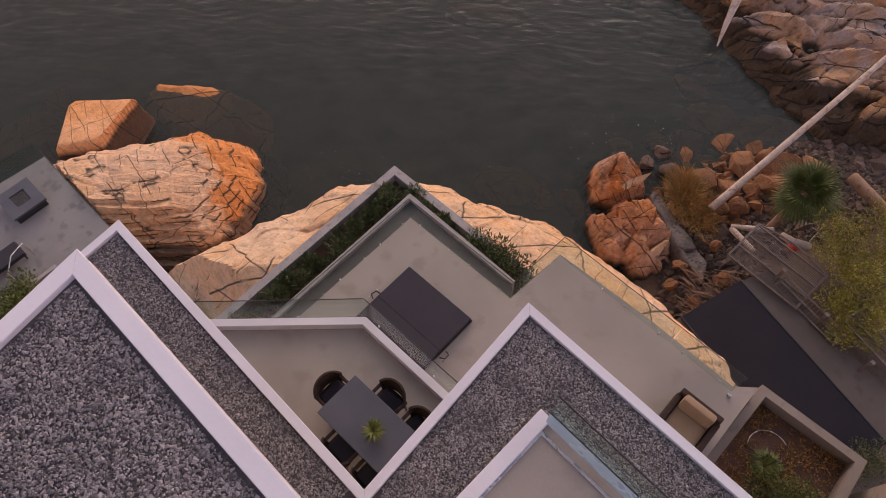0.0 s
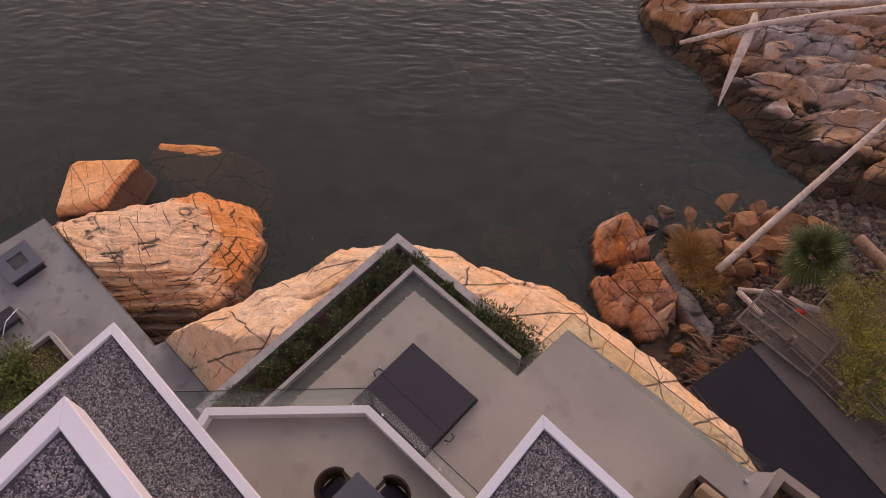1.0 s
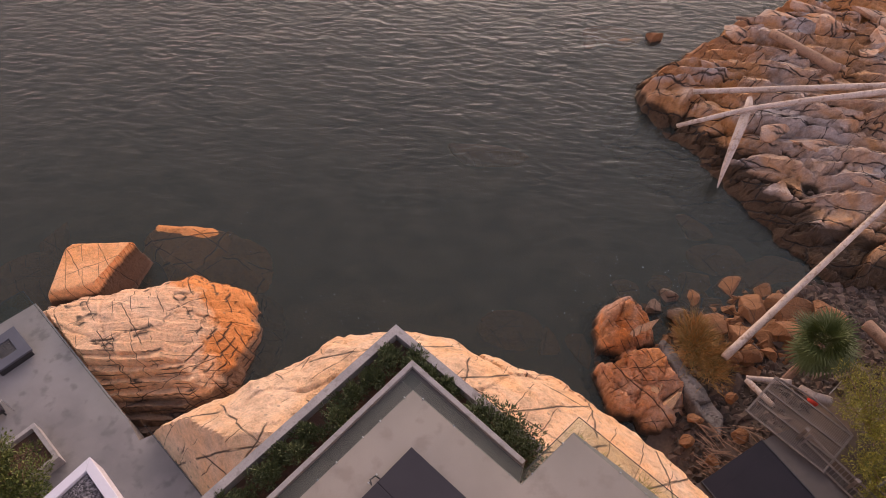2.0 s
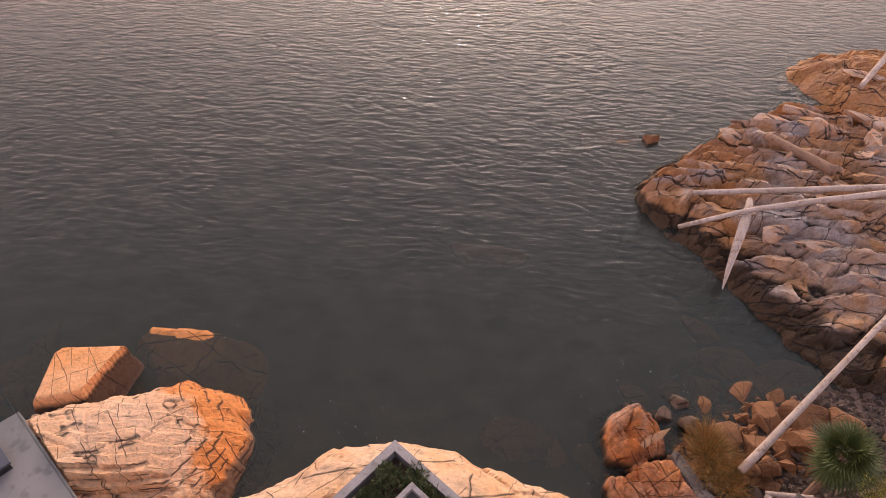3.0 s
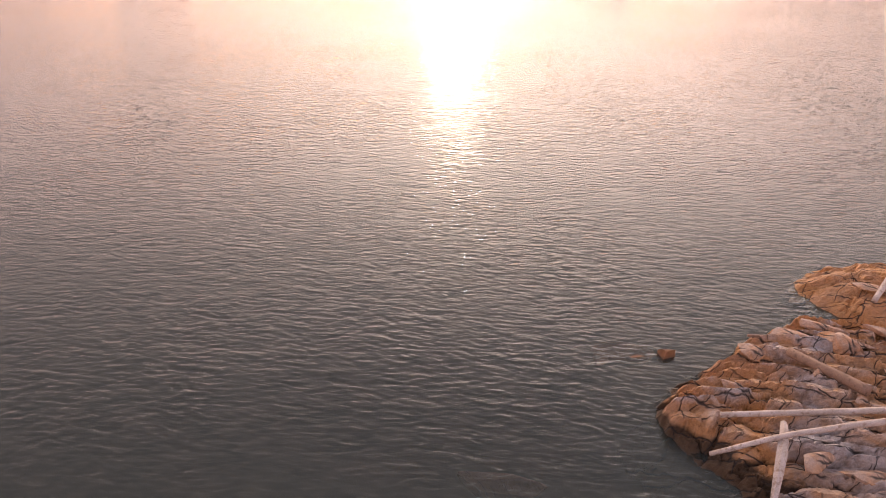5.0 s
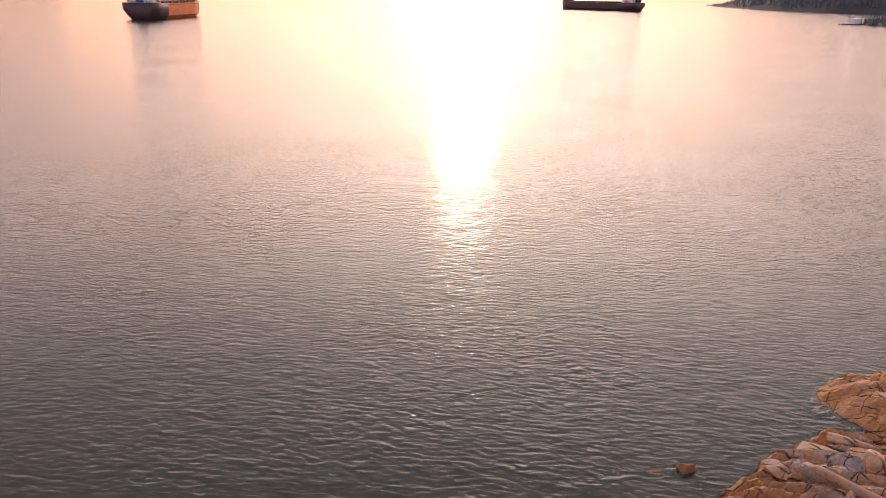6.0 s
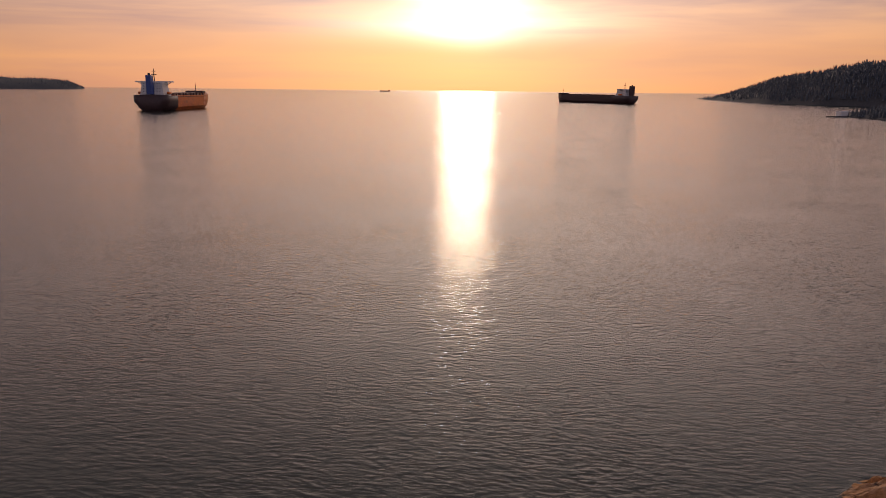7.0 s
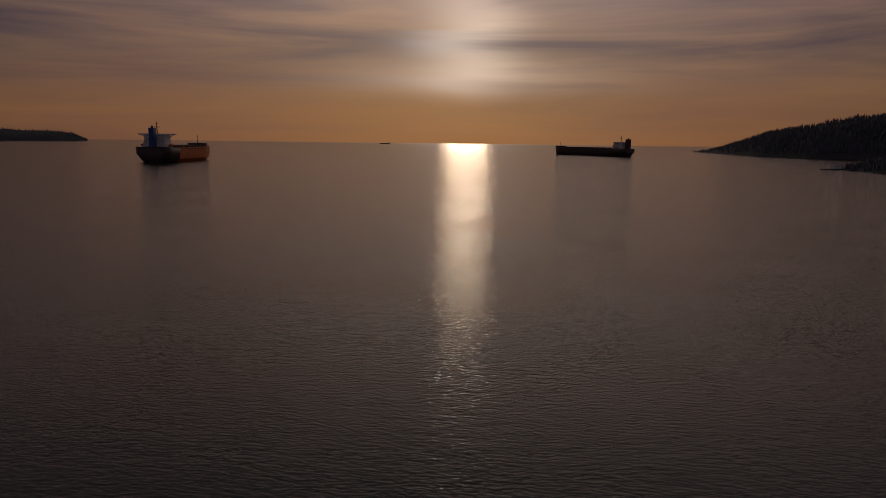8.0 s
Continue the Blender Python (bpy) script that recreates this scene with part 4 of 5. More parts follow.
# stepped planter below the deck's edge
planter = thing("planter", (-2.1, 11.4, 5.0), "stepped grey concrete planter along the deck with bark mulch", "planter")
OUTER = [(-6.45, 5.65), (-2.13, 11.40), (2.12, 8.22)]
INNER = [(-5.0, 4.75), (-1.38, 9.63), (1.56, 7.33)]


def shift(outline, o):
    return [(x - o[0], y - o[1]) for x, y in outline]


P0 = (-2.1, 11.4)
strips("coping", shift(OUTER, P0), 0.24, -1.0, 1.5, COPING, planter, "rough grey concrete coping")
strips("coping", shift(INNER, P0), 0.13, -0.5, 2.8, COPING, planter, "rough grey concrete coping")
part("soil", prismed(shift([(-6.2, 5.7), (-2.1, 11.1), (1.95, 8.1), (1.5, 7.3), (-1.4, 9.55), (-5.0, 4.8)], P0), 0.0, 1.18), SOIL, planter, "dark bark mulch")
# dark floor fills in for the deep gap seen through the deck's glass
part("channel", prismed(shift([(-4.9, 4.8), (-1.36, 9.45), (1.5, 7.2), (1.4, 6.6), (-1.2, 8.5), (-4.6, 4.2)], P0), 1.5, 2.68), DARK_CONCRETE, planter, "dark strip in the gap behind the coping")
part("cross_wall", boxed((0.16, 0.9, 0.4), (2.35, -2.35, 1.25), (0, 0, -37), 0.01), COPING, planter)

# ---- furniture on the terrace and the deck ----
U = math.degrees(math.atan2(-0.6, 0.8))


def dining_chair(m, label):
    chair = thing("dining_chair", m, label, "chair", "chairs round the terrace table")
    part("seat", boxed((0.50, 0.48, 0.07), (0, 0, 0.42), bevel=0.02), WICKER, chair)
    back = bmesh.new()
    rings = []
    for k in range(13):  # one curved woven shell
        a = radians(-70 + 140 * k / 12)
        high = 0.84 - 0.10 * (abs(k - 6) / 6) ** 2
        way = Vector((math.sin(a), math.cos(a), 0))
        rings.append([back.verts.new(Vector((way.x * r, 0.03 + way.y * r * 0.88, z))) for r, z in ((0.26, 0.42), (0.30, high), (0.335, high), (0.295, 0.42))])
    for one, two in zip(rings, rings[1:]):
        for i in range(4):
            back.faces.new((one[i], one[(i + 1) % 4], two[(i + 1) % 4], two[i]))
    back.faces.new(rings[0])
    back.faces.new(rings[-1][::-1])
    part("backrest", back, WICKER, chair)
    part("cushion", boxed((0.42, 0.40, 0.05), (0, -0.02, 0.475), bevel=0.02), VINYL, chair, "dark seat cushion")
    for sx in (-1, 1):
        part("armrest", boxed((0.06, 0.42, 0.05), (0.27 * sx, -0.02, 0.64), bevel=0.015), WICKER, chair)
        for sy in (-1, 1):
            part("leg", tube(bmesh.new(), [(0.22 * sx, 0.2 * sy, 0), (0.21 * sx, 0.19 * sy, 0.4)], [0.018, 0.022], 8), DARK_METAL, chair)
    return chair


TABLE = Vector((-0.76, 2.34, TERRACE))
ax, bx = Vector((0.80, -0.60, 0)), Vector((0.60, 0.80, 0))
table = thing("terrace_table", pose(*TABLE, 0, 0, U), "long slate-grey outdoor dining table", "table")
part("tabletop", boxed((2.05, 0.88, 0.05), (0, 0, 0.735), bevel=0.01), STONE_TOP, table)
for sx in (-1, 1):
    for sy in (-1, 1):
        part("leg", boxed((0.07, 0.07, 0.71), (0.9 * sx, 0.36 * sy, 0.355), bevel=0.006), DARK_METAL, table)
    part("rail", boxed((0.05, 0.66, 0.06), (0.9 * sx, 0, 0.66)), DARK_METAL, table)
chair = dining_chair(pose(*(TABLE - ax * 1.10), 0, 0, U + 90), "dark brown wicker armchair at the end of the table")
for along, side in ((-0.35, 1), (0.35, 1), (-0.35, -1), (0.35, -1)):
    c = copy_thing(chair, pose(*(TABLE + ax * along + bx * 0.52 * side), 0, 0, U if side > 0 else U + 180))
    tagged(c, "dark brown wicker armchair along the side of the table")

pot = thing("potted_plant", (-0.84, 2.36, TERRACE + 0.762), "small spiky green plant in a dark pot on the table", "plant")
part("pot", tube(bmesh.new(), [(0, 0, 0), (0, 0, 0.02), (0, 0, 0.13)], [0.06, 0.065, 0.085], 16), DARK_METAL, pot)


def spikes(name, at, count, length, seed, material, parent, width=0.012, droop=0.4):
    rng = random.Random(seed)
    verts, faces = [], []
    for _ in range(count):
        a, up = rng.uniform(0, 6.283), rng.uniform(0.2, 1.2)
        way = Vector((math.cos(a), math.sin(a), up)).normalized()
        side = Vector((-math.sin(a), math.cos(a), 0)) * width
        n = length * rng.uniform(0.6, 1.1)
        p0 = Vector(at)
        p1 = p0 + way * n * 0.6
        p2 = p0 + way * n - Vector((0, 0, droop * n * 0.4))
        k = len(verts)
        verts += [p0 - side * 0.5, p0 + side * 0.5, p1 + side, p1 - side, p2]
        faces += [(k, k + 1, k + 2, k + 3), (k + 3, k + 2, k + 4)]
    return raw(name, verts, faces, material, parent)


spikes("leaves", (0, 0, 0.12), 60, 0.26, 3, GREEN, pot, 0.016)

# the covered hot tub, let into the deck
tub_o = Vector((-1.04, 7.08, DECK))
tub = thing("hot_tub", pose(*(tub_o + ax * 1.03 - bx * 1.05), 0, 0, U), "sunken hot tub under a folded charcoal vinyl cover", "hot tub")
part("rim", boxed((2.04, 2.16, 0.05), (-0.03, 0, 0.025), bevel=0.01), DARK_METAL, tub)
for sy, w in ((0.53, 1.057), (-0.53, 1.057)):
    part("cover_half", boxed((1.98, w, 0.11), (-0.03, sy, 0.105), bevel=0.012), VINYL, tub, "charcoal vinyl cover half")
for sx in (-1, 1):
    lifter = part("cover_lifter", tube(bmesh.new(), [(1.06 * sx, 0.12, 0.03), (1.16 * sx, 0.08, 0.1), (1.17 * sx, -0.06, 0.14), (1.06 * sx, -0.12, 0.14)], [0.018] * 4, 8), DARK_METAL, tub, "black cover lifter arm")
    for sy in (0.12, -0.12):
        part("bolt", tube(bmesh.new(), [(1.16 * sx, sy, 0.05), (1.16 * sx, sy, 0.11)], [0.022, 0.022], 8), STEEL, lifter)

armchair = thing("outdoor_armchair", pose(5.22, 3.88, DECK, 0, 0, U), "dark outdoor armchair with tan cushions on the deck", "armchair")
part("base", boxed((0.98, 0.92, 0.24), (0, 0, 0.18), bevel=0.02), WICKER, armchair)
part("backrest", boxed((0.98, 0.14, 0.42), (0, 0.44, 0.50), bevel=0.03), WICKER, armchair)
for sx in (-1, 1):
    part("armrest", boxed((0.13, 0.86, 0.30), (0.46 * sx, -0.03, 0.42), bevel=0.03), WICKER, armchair)
part("seat_cushion", boxed((0.76, 0.76, 0.16), (0, -0.06, 0.37), bevel=0.05), CUSHION, armchair, "tan seat cushion")
part("back_cushion", boxed((0.74, 0.20, 0.40), (0, 0.28, 0.62), (-14, 0, 0), 0.07), CUSHION, armchair, "tan back cushion")

# ---- planting in the long planter ----


def pine_bush(x, y, z, r, seed):
    bush = thing("dwarf_pine", (x, y, z), "low dark green dwarf pine bush in the planter", "shrub", "dwarf pines in the planter")
    rng = random.Random(seed)
    twig, tips = bmesh.new(), []
    for k in range(14):
        a, t = rng.uniform(0, 6.283), rng.uniform(0.2, 1.0)
        end = Vector((math.cos(a) * r * t, math.sin(a) * r * t, r * (1.15 - 0.7 * t) * rng.uniform(0.8, 1.15)))
        tube(twig, [(0, 0, 0), end * 0.5 + Vector((0, 0, 0.04)), end], [0.02, 0.012, 0.005], 4)
        tips.append(end)
        tips.append(end * 0.7)
    part("stem", twig, BROWN_LOG, bush)
    leaves("crown", tips, (r * 0.34, r * 0.34, r * 0.30), 1900, 0.11, seed, PINE, bush, 0.27, 0.7)


rng = random.Random(12)
for k in range(9):
    f = 0.06 + 0.86 * k / 8
    x, y = -5.75 + (-1.72 + 5.75) * f, 5.4 + (10.55 - 5.4) * f
    pine_bush(x + rng.uniform(-0.15, 0.15), y + rng.uniform(-0.15, 0.15), 6.2, rng.uniform(0.36, 0.52), 40 + k)
for k, f in enumerate((0.10, 0.20, 0.34, 0.60, 0.72, 0.83, 0.94)):
    x, y = -1.7 + 3.6 * f, 10.45 - 2.75 * f
    pine_bush(x + rng.uniform(-0.1, 0.1), y + rng.uniform(-0.1, 0.1), 6.2, rng.uniform(0.36, 0.46) if f < 0.5 else rng.uniform(0.62, 0.78), 60 + k)

# ---- the lower yard on the west side ----
YARD_LINE = [(-20.5, 8.7), (-16.2, 13.6), (-11.08, 9.6), (-10.4, 8.9), (-10.0, 9.15), (-6.3, 6.2), (-5.6, 1.0), (-22, -4)]
yard = raw("pavement_yard", [], [], PAVING)
bm = prismed(YARD_LINE, 0.2, YARD)
bm.to_mesh(yard.data)
bm.free()
tagged(yard, "grey concrete waterside patio", "patio", kind="structure")
glass_guard([(-20.4, 8.75), (-16.2, 13.55), (-11.1, 9.58)], YARD, 0.9, (-16.2, 13.55), "frameless glass guard at the edge of the lower patio", GLASS, 1.8, False)
glass_guard([(-9.98, 9.1), (-6.6, 6.45)], YARD, 0.9, (-9.98, 9.1), "frameless glass guard beside the granite", GLASS, 1.6, False)
fire = thing("fire_pit", pose(-16.05, 11.45, YARD, 0, 0, -37), "square grey concrete fire pit with a dark burner tray", "fire pit")
ring = bmesh.new()
for sx, sy, w, d in ((0, 0.46, 1.35, 0.36), (0, -0.46, 1.35, 0.36), (0.49, 0, 0.36, 0.58), (-0.49, 0, 0.36, 0.58)):
    box(ring, (w, d, 0.09), (sx, sy, 0.365), bevel=0.008)
part("top", ring, STONE_TOP, fire)
part("base", boxed((1.22, 1.16, 0.32), (0, 0, 0.16), bevel=0.01), DARK_METAL, fire)
part("burner_tray", boxed((0.62, 0.56, 0.04), (0, 0, 0.34)), DARK_CONCRETE, fire)
spots = spots_in([(-0.28, -0.25), (0.28, -0.25), (0.28, 0.25), (-0.28, 0.25)], 160, 3, 0.37)
tagged(scatter_stones("lava_stones", spots, np.full(len(spots), 0.025), 4, DARK_CONCRETE, fire), "dark lava stones", kind="stuff")
lounge = thing("sun_lounger", pose(-15.75, 8.95, YARD, 0, 0, 53), "dark flat sun lounger on the lower patio", "lounger")
part("frame", boxed((1.5, 0.72, 0.06), (0, 0, 0.26), bevel=0.01), DARK_METAL, lounge)
part("mattress", boxed((1.46, 0.68, 0.09), (0, 0, 0.335), bevel=0.03), VINYL, lounge)
for sx in (-1, 1):
    for sy in (-1, 1):
        part("leg", boxed((0.05, 0.05, 0.24), (0.66 * sx, 0.3 * sy, 0.12)), DARK_METAL, lounge)
rail = thing("hand_rail", (-15.0, 8.9, YARD), "thin steel hand rail beside the lounger", "railing")
part("bar", tube(bmesh.new(), [(0.1, 0.55, 0), (0.1, 0.55, 0.85), (0.0, 0.0, 0.95), (0.1, -0.6, 0.85), (0.1, -0.6, 0)], [0.018] * 5, 8), STEEL, rail)
bed = thing("planter_box", pose(-13.5, 7.9, YARD, 0, 0, 53), "low grey walled planting bed against the house", "planter")
for sy in (-1, 1):
    part("wall", boxed((2.6, 0.14, 0.5), (-0.6, 0.75 * sy, 0.25), bevel=0.01), COPING, bed)
part("wall", boxed((0.14, 1.36, 0.5), (0.63, 0, 0.25), bevel=0.01), COPING, bed)
part("soil", boxed((2.4, 1.34, 0.3), (-0.65, 0, 0.15)), SOIL, bed)


def shrub(name, at, limbs, reach, count, leaf, seed, material, label, spread=0.5, height=1.0, category="shrub", narrow=0.5):
    """A many-stemmed shrub or small tree: tapered stems and limbs, with loose leaf clumps at their ends."""
    rng = random.Random(seed)
    bush = thing(name, at, label, category)
    wood, tips = bmesh.new(), []
    for k in range(limbs):
        a = 6.283 * k / limbs + rng.uniform(-0.3, 0.3)
        r = reach * rng.uniform(0.25, 1.0)
        end = Vector((math.cos(a) * r, math.sin(a) * r, height * rng.uniform(0.55, 1.0) * (1.1 - 0.45 * r / reach)))
        mid = end * 0.5 + Vector((rng.uniform(-0.1, 0.1), rng.uniform(-0.1, 0.1), 0.1 * height))
        tube(wood, [(0, 0, 0), mid, end], [0.045, 0.025, 0.008], 6)
        tips += [end, end * 0.82 + Vector((0, 0, 0.05)), mid + Vector((rng.uniform(-0.3, 0.3), rng.uniform(-0.3, 0.3), 0.2))]
    part("trunk", wood, BROWN_LOG, bush, "brown stems")
    leaves("crown", tips, (spread, spread, spread * 0.75), count, leaf, seed, material, bush, narrow)
    return bush


shrub("garden_shrub", (-13.9, 7.3, 2.25), 16, 1.0, 5200, 0.09, 31, GREEN, "loose green leafy shrub in the planting bed", 0.34, 1.5)
shrub("garden_shrub", (-14.9, 6.2, 2.2), 14, 1.1, 4600, 0.09, 32, GREEN, "loose green leafy shrub beside the house", 0.36, 1.4)
shrub("garden_shrub", (-12.9, 6.5, 2.2), 16, 1.1, 5200, 0.09, 33, GREEN, "loose green leafy shrub beside the house", 0.38, 1.5)

# ---- the east side: covered pool, walls, fences ----
pool = thing("pool_cover", pose(10.35, 7.75, YARD, 0, 0, -53), "taut black pool cover", "pool cover")
part("sheet", boxed((6.4, 2.62, 0.06), (0.15, 0, 0.03), bevel=0.02), POOL_VINYL, pool)
for k in range(5):
    part("batten", boxed((0.02, 2.58, 0.006), (-2.6 + 1.3 * k, 0, 0.061), bevel=0.002), POOL_VINYL, pool)
for sy in (-1, 1):
    part("edge_tube", tube(bmesh.new(), [(-3.05, 1.31 * sy, 0.05), (3.35, 1.31 * sy, 0.05)], [0.035, 0.035], 8), DARK_METAL, pool)
terrace = raw("pavement_poolside", [], [], POOLSIDE)
bm = prismed([(7.3, 9.3), (9.9, 11.15), (10.75, 11.55), (17.5, 2.6), (13, -2), (6.6, 0.5), (6.6, 4.8)], 0.3, YARD - 0.004)
bm.to_mesh(terrace.data)
bm.free()
tagged(terrace, "brown-grey concrete paving round the covered pool", "patio", kind="structure")


def slatted_frame(name, m, w, h, slats, label, category, arch=0.0, cross=3, slat_w=0.02):
    """A cedar trellis: a frame with cross rails and many thin slats; the far edge may be arched."""
    f = thing(name, m, label, category)
    for sx in (-1, 1):
        part("stile", boxed((0.07, h, 0.06), ((w / 2 - 0.035) * sx, h / 2, 0), bevel=0.006), GREY_WOOD, f)
    for k in range(cross):
        part("rail", boxed((w - 0.15, 0.06, 0.05), (0, 0.03 + (h - 0.06) * k / (cross - 1), 0.004), bevel=0.006), GREY_WOOD, f)
    slat = None
    for k in range(slats):
        x = -w / 2 + 0.1 + (w - 0.2) * k / (slats - 1)
        if slat is None:
            slat = part("slat", boxed((slat_w, h - 0.02, 0.022), (0, h / 2, -0.035), bevel=0.0), GREY_WOOD, f)
            slat.location.x = x
        else:
            s = slat.copy()
            scene.collection.objects.link(s)
            s.location.x = x
    if arch:
        pts = [(-w / 2 + w * k / 10, h + arch * math.sin(math.pi * k / 10), 0.0) for k in range(11)]
        part("arched_rail", tube(bmesh.new(), pts, [0.035] * 11, 6), GREY_WOOD, f)
    return f


slatted_frame("trellis_arbor", pose(10.2, 10.95, 2.15, 6, 0, -42), 2.8, 1.7, 46, "weathered grey cedar trellis arbor with an arched edge", "trellis", 0.22, 4)
slatted_frame("trellis_fence", pose(11.5, 9.9, 2.05, 38, 0, -50), 2.6, 0.55, 20, "weathered grey slatted cedar fence beside the pool", "fence", 0.0, 3)
slatted_frame("slatted_bench", pose(13.2, 8.75, 2.45, 3, 0, -53), 2.2, 1.0, 30, "weathered grey slatted cedar bench top", "bench", 0.0, 4)
for k in range(3):
    post = thing("fence_post", (10.75 + 1.15 * k, 11.15 - 1.5 * k, YARD - 0.01), "square weathered cedar fence post beside the pool", "post", "fence posts beside the pool")
    part("shaft", boxed((0.10, 0.10, 0.75), (0, 0, 0.375), (0, 0, 37), 0.008), GREY_WOOD, post)
    part("cap", boxed((0.14, 0.14, 0.04), (0, 0, 0.77), (0, 0, 37), 0.01), GREY_WOOD, post)

bed = thing("raised_planter", (8.2, 3.2, 2.0), "raised planter with smooth brown-grey walls beside the deck", "planter")
RAISED = [(5.2, 2.6), (7.30, 5.24), (9.35, 3.75), (7.2, 0.6)]
inner = strip_corners(RAISED, 0.2, closed=True)
for i in range(4):
    quad = [RAISED[i], RAISED[(i + 1) % 4], inner[(i + 1) % 4], inner[i]]
    part("wall", prismed(shift(quad, (8.2, 3.2)), 0.0, 5.9), BROWN_STUCCO, bed, "brown-grey stucco planter wall")
part("soil", prismed(shift([tuple(p) for p in inner], (8.2, 3.2)), 0.0, 5.5), SOIL, bed)
part("hose", tube(bmesh.new(), [(-0.8 + 0.45 * math.cos(a), 0.65 + 0.45 * math.sin(a), 5.53) for a in (radians(20 + 14 * k) for k in range(12))], [0.012] * 12, 6), STEEL, bed, "thin pale irrigation hose")
spikes("ground_cover", (-0.9, 0.3, 5.48), 260, 0.5, 71, GREEN, bed, 0.014, 0.9)
tufts = spots_in(shift([tuple(p) for p in inner], (8.2, 3.2)), 90, 17, 5.56)
tagged(leaves("ground_cover", tufts, (0.22, 0.22, 0.10), 5200, 0.07, 18, GRASS, bed, 0.3, 0.6), "low rusty and green ground cover", kind="stuff")
shrub("low_shrub", (7.55, 2.75, 7.45), 16, 0.75, 3600, 0.06, 35, GREEN, "low spreading green shrub in the raised planter", 0.3, 0.45)
lamp = thing("wall_lamp", pose(6.3, 4.72, DECK, 0, 0, 50), "small bright step lamp on the deck's end", "lamp")
part("housing", boxed((0.05, 0.09, 0.08), (0, 0, 0.04), bevel=0.006), STEEL, lamp)
side_roof = thing("side_wing", (11.5, 0.0, 1.0), "low white-edged wing of the house beside the planter", "house")
part("wall", prismed(shift([(8.6, 1.9), (9.35, 3.2), (11.4, 2.2), (10.4, -1)], (11.5, 0)), 0.0, 10.6), BROWN_STUCCO, side_roof)
strips("parapet_cap", shift([(7.9, 1.35), (9.15, 3.5)], (11.5, 0)), 0.2, 10.6, 11.0, WHITE_METAL, side_roof)

# ---- the stony beach on the east side ----


def grass_clump(at, count, length, seed, label):
    clump = thing("grass_clump", at, label, "grass")
    rng = np.random.RandomState(seed)
    verts, faces = [], []
    for k in range(count):
        px, py = rng.normal(0, 0.42), rng.normal(0, 0.75)
        a, lean = rng.uniform(0, 6.283), rng.uniform(0.2, 1.1)
        n = length * rng.uniform(0.5, 1.1)
        p0 = Vector((px * 0.55, py * 0.55, 0))
        way = Vector((math.cos(a) * lean + px, math.sin(a) * lean + py * 0.6, 1.0)).normalized()
        side = Vector((-math.sin(a), math.cos(a), 0)) * 0.009
        p1, p2 = p0 + way * n * 0.6, p0 + way * n + Vector((0, 0, -0.3 * n * lean))
        i = len(verts)
        verts += [p0 - side, p0 + side, p1 + side, p1 - side, p2]
        faces += [(i, i + 1, i + 2, i + 3), (i + 3, i + 2, i + 4)]
    tagged(raw("grass_tuft", verts, faces, GRASS, clump), "", kind="stuff")


grass_clump((8.3, 15.05, 0.9), 2600, 0.75, 5, "tall dry orange-green grass behind the sea wall")
grass_clump((8.75, 14.3, 0.9), 1300, 0.6, 6, "tall dry grass behind the sea wall")


def fan_palm(at, seed):
    palm = thing("fan_palm", at, "fan palm with a leaning brown trunk and stiff green fans", "palm tree")
    rng = random.Random(seed)
    lean = Vector((0.85, 0.75, 1.55))
    part("trunk", tube(bmesh.new(), [(0, 0, 0), lean * 0.4 + Vector((0, 0, 0.1)), lean], [0.16, 0.15, 0.13], 10), BROWN_LOG, palm, "fibrous brown trunk")
    for k in range(44):
        a, up = rng.uniform(0, 6.283), rng.uniform(-0.6, 1.0) + (2.0 if k % 4 == 0 else 0.0)
        way = Vector((math.cos(a), math.sin(a), up)).normalized()
        hub = lean + way * rng.uniform(0.35, 0.6)
        side = way.cross(Vector((0, 0, 1)))
        side = (side if side.length > 0.1 else Vector((1, 0, 0))).normalized()
        face = side.cross(way)
        verts, faces = [hub], []
        blades = 20
        for b in range(blades):
            f = radians(-105 + 210 * b / (blades - 1))
            w = (way * math.cos(f) + side * math.sin(f)).normalized()
            n = rng.uniform(0.72, 0.95)
            across = face.cross(w) * 0.028
            i = len(verts)
            verts += [hub + w * n * 0.6 + across + face * 0.02, hub + w * n - Vector((0, 0, 0.10)), hub + w * n * 0.6 - across + face * 0.02]
            faces.append((0, i, i + 1, i + 2))
        fan = raw("fan_leaf", verts, faces, PALM, palm)
        part("stalk", tube(bmesh.new(), [lean, hub + way * 0.02], [0.016, 0.01], 5), PALM, fan)


fan_palm((11.2, 13.75, 1.0), 4)
shrub("evergreen_tree", (13.6, 11.9, 1.2), 22, 1.9, 15000, 0.085, 81, OLIVE, "broad olive-green evergreen with yellowed tips", 0.46, 2.7, "tree", 0.3)
shrub("evergreen_tree", (13.2, 9.9, 1.2), 18, 1.35, 9500, 0.085, 82, OLIVE, "olive-green evergreen behind the fence", 0.42, 2.2, "tree", 0.3)
shrub("evergreen_tree", (15.4, 13.2, 1.2), 18, 1.7, 9000, 0.085, 83, OLIVE, "broad olive-green evergreen above the beach", 0.5, 2.8, "tree", 0.3)
shrub("low_shrub", (12.7, 5.1, 1.9), 12, 0.75, 2600, 0.06, 84, PINE, "grey-green rounded shrub at the end of the pool", 0.3, 0.9)


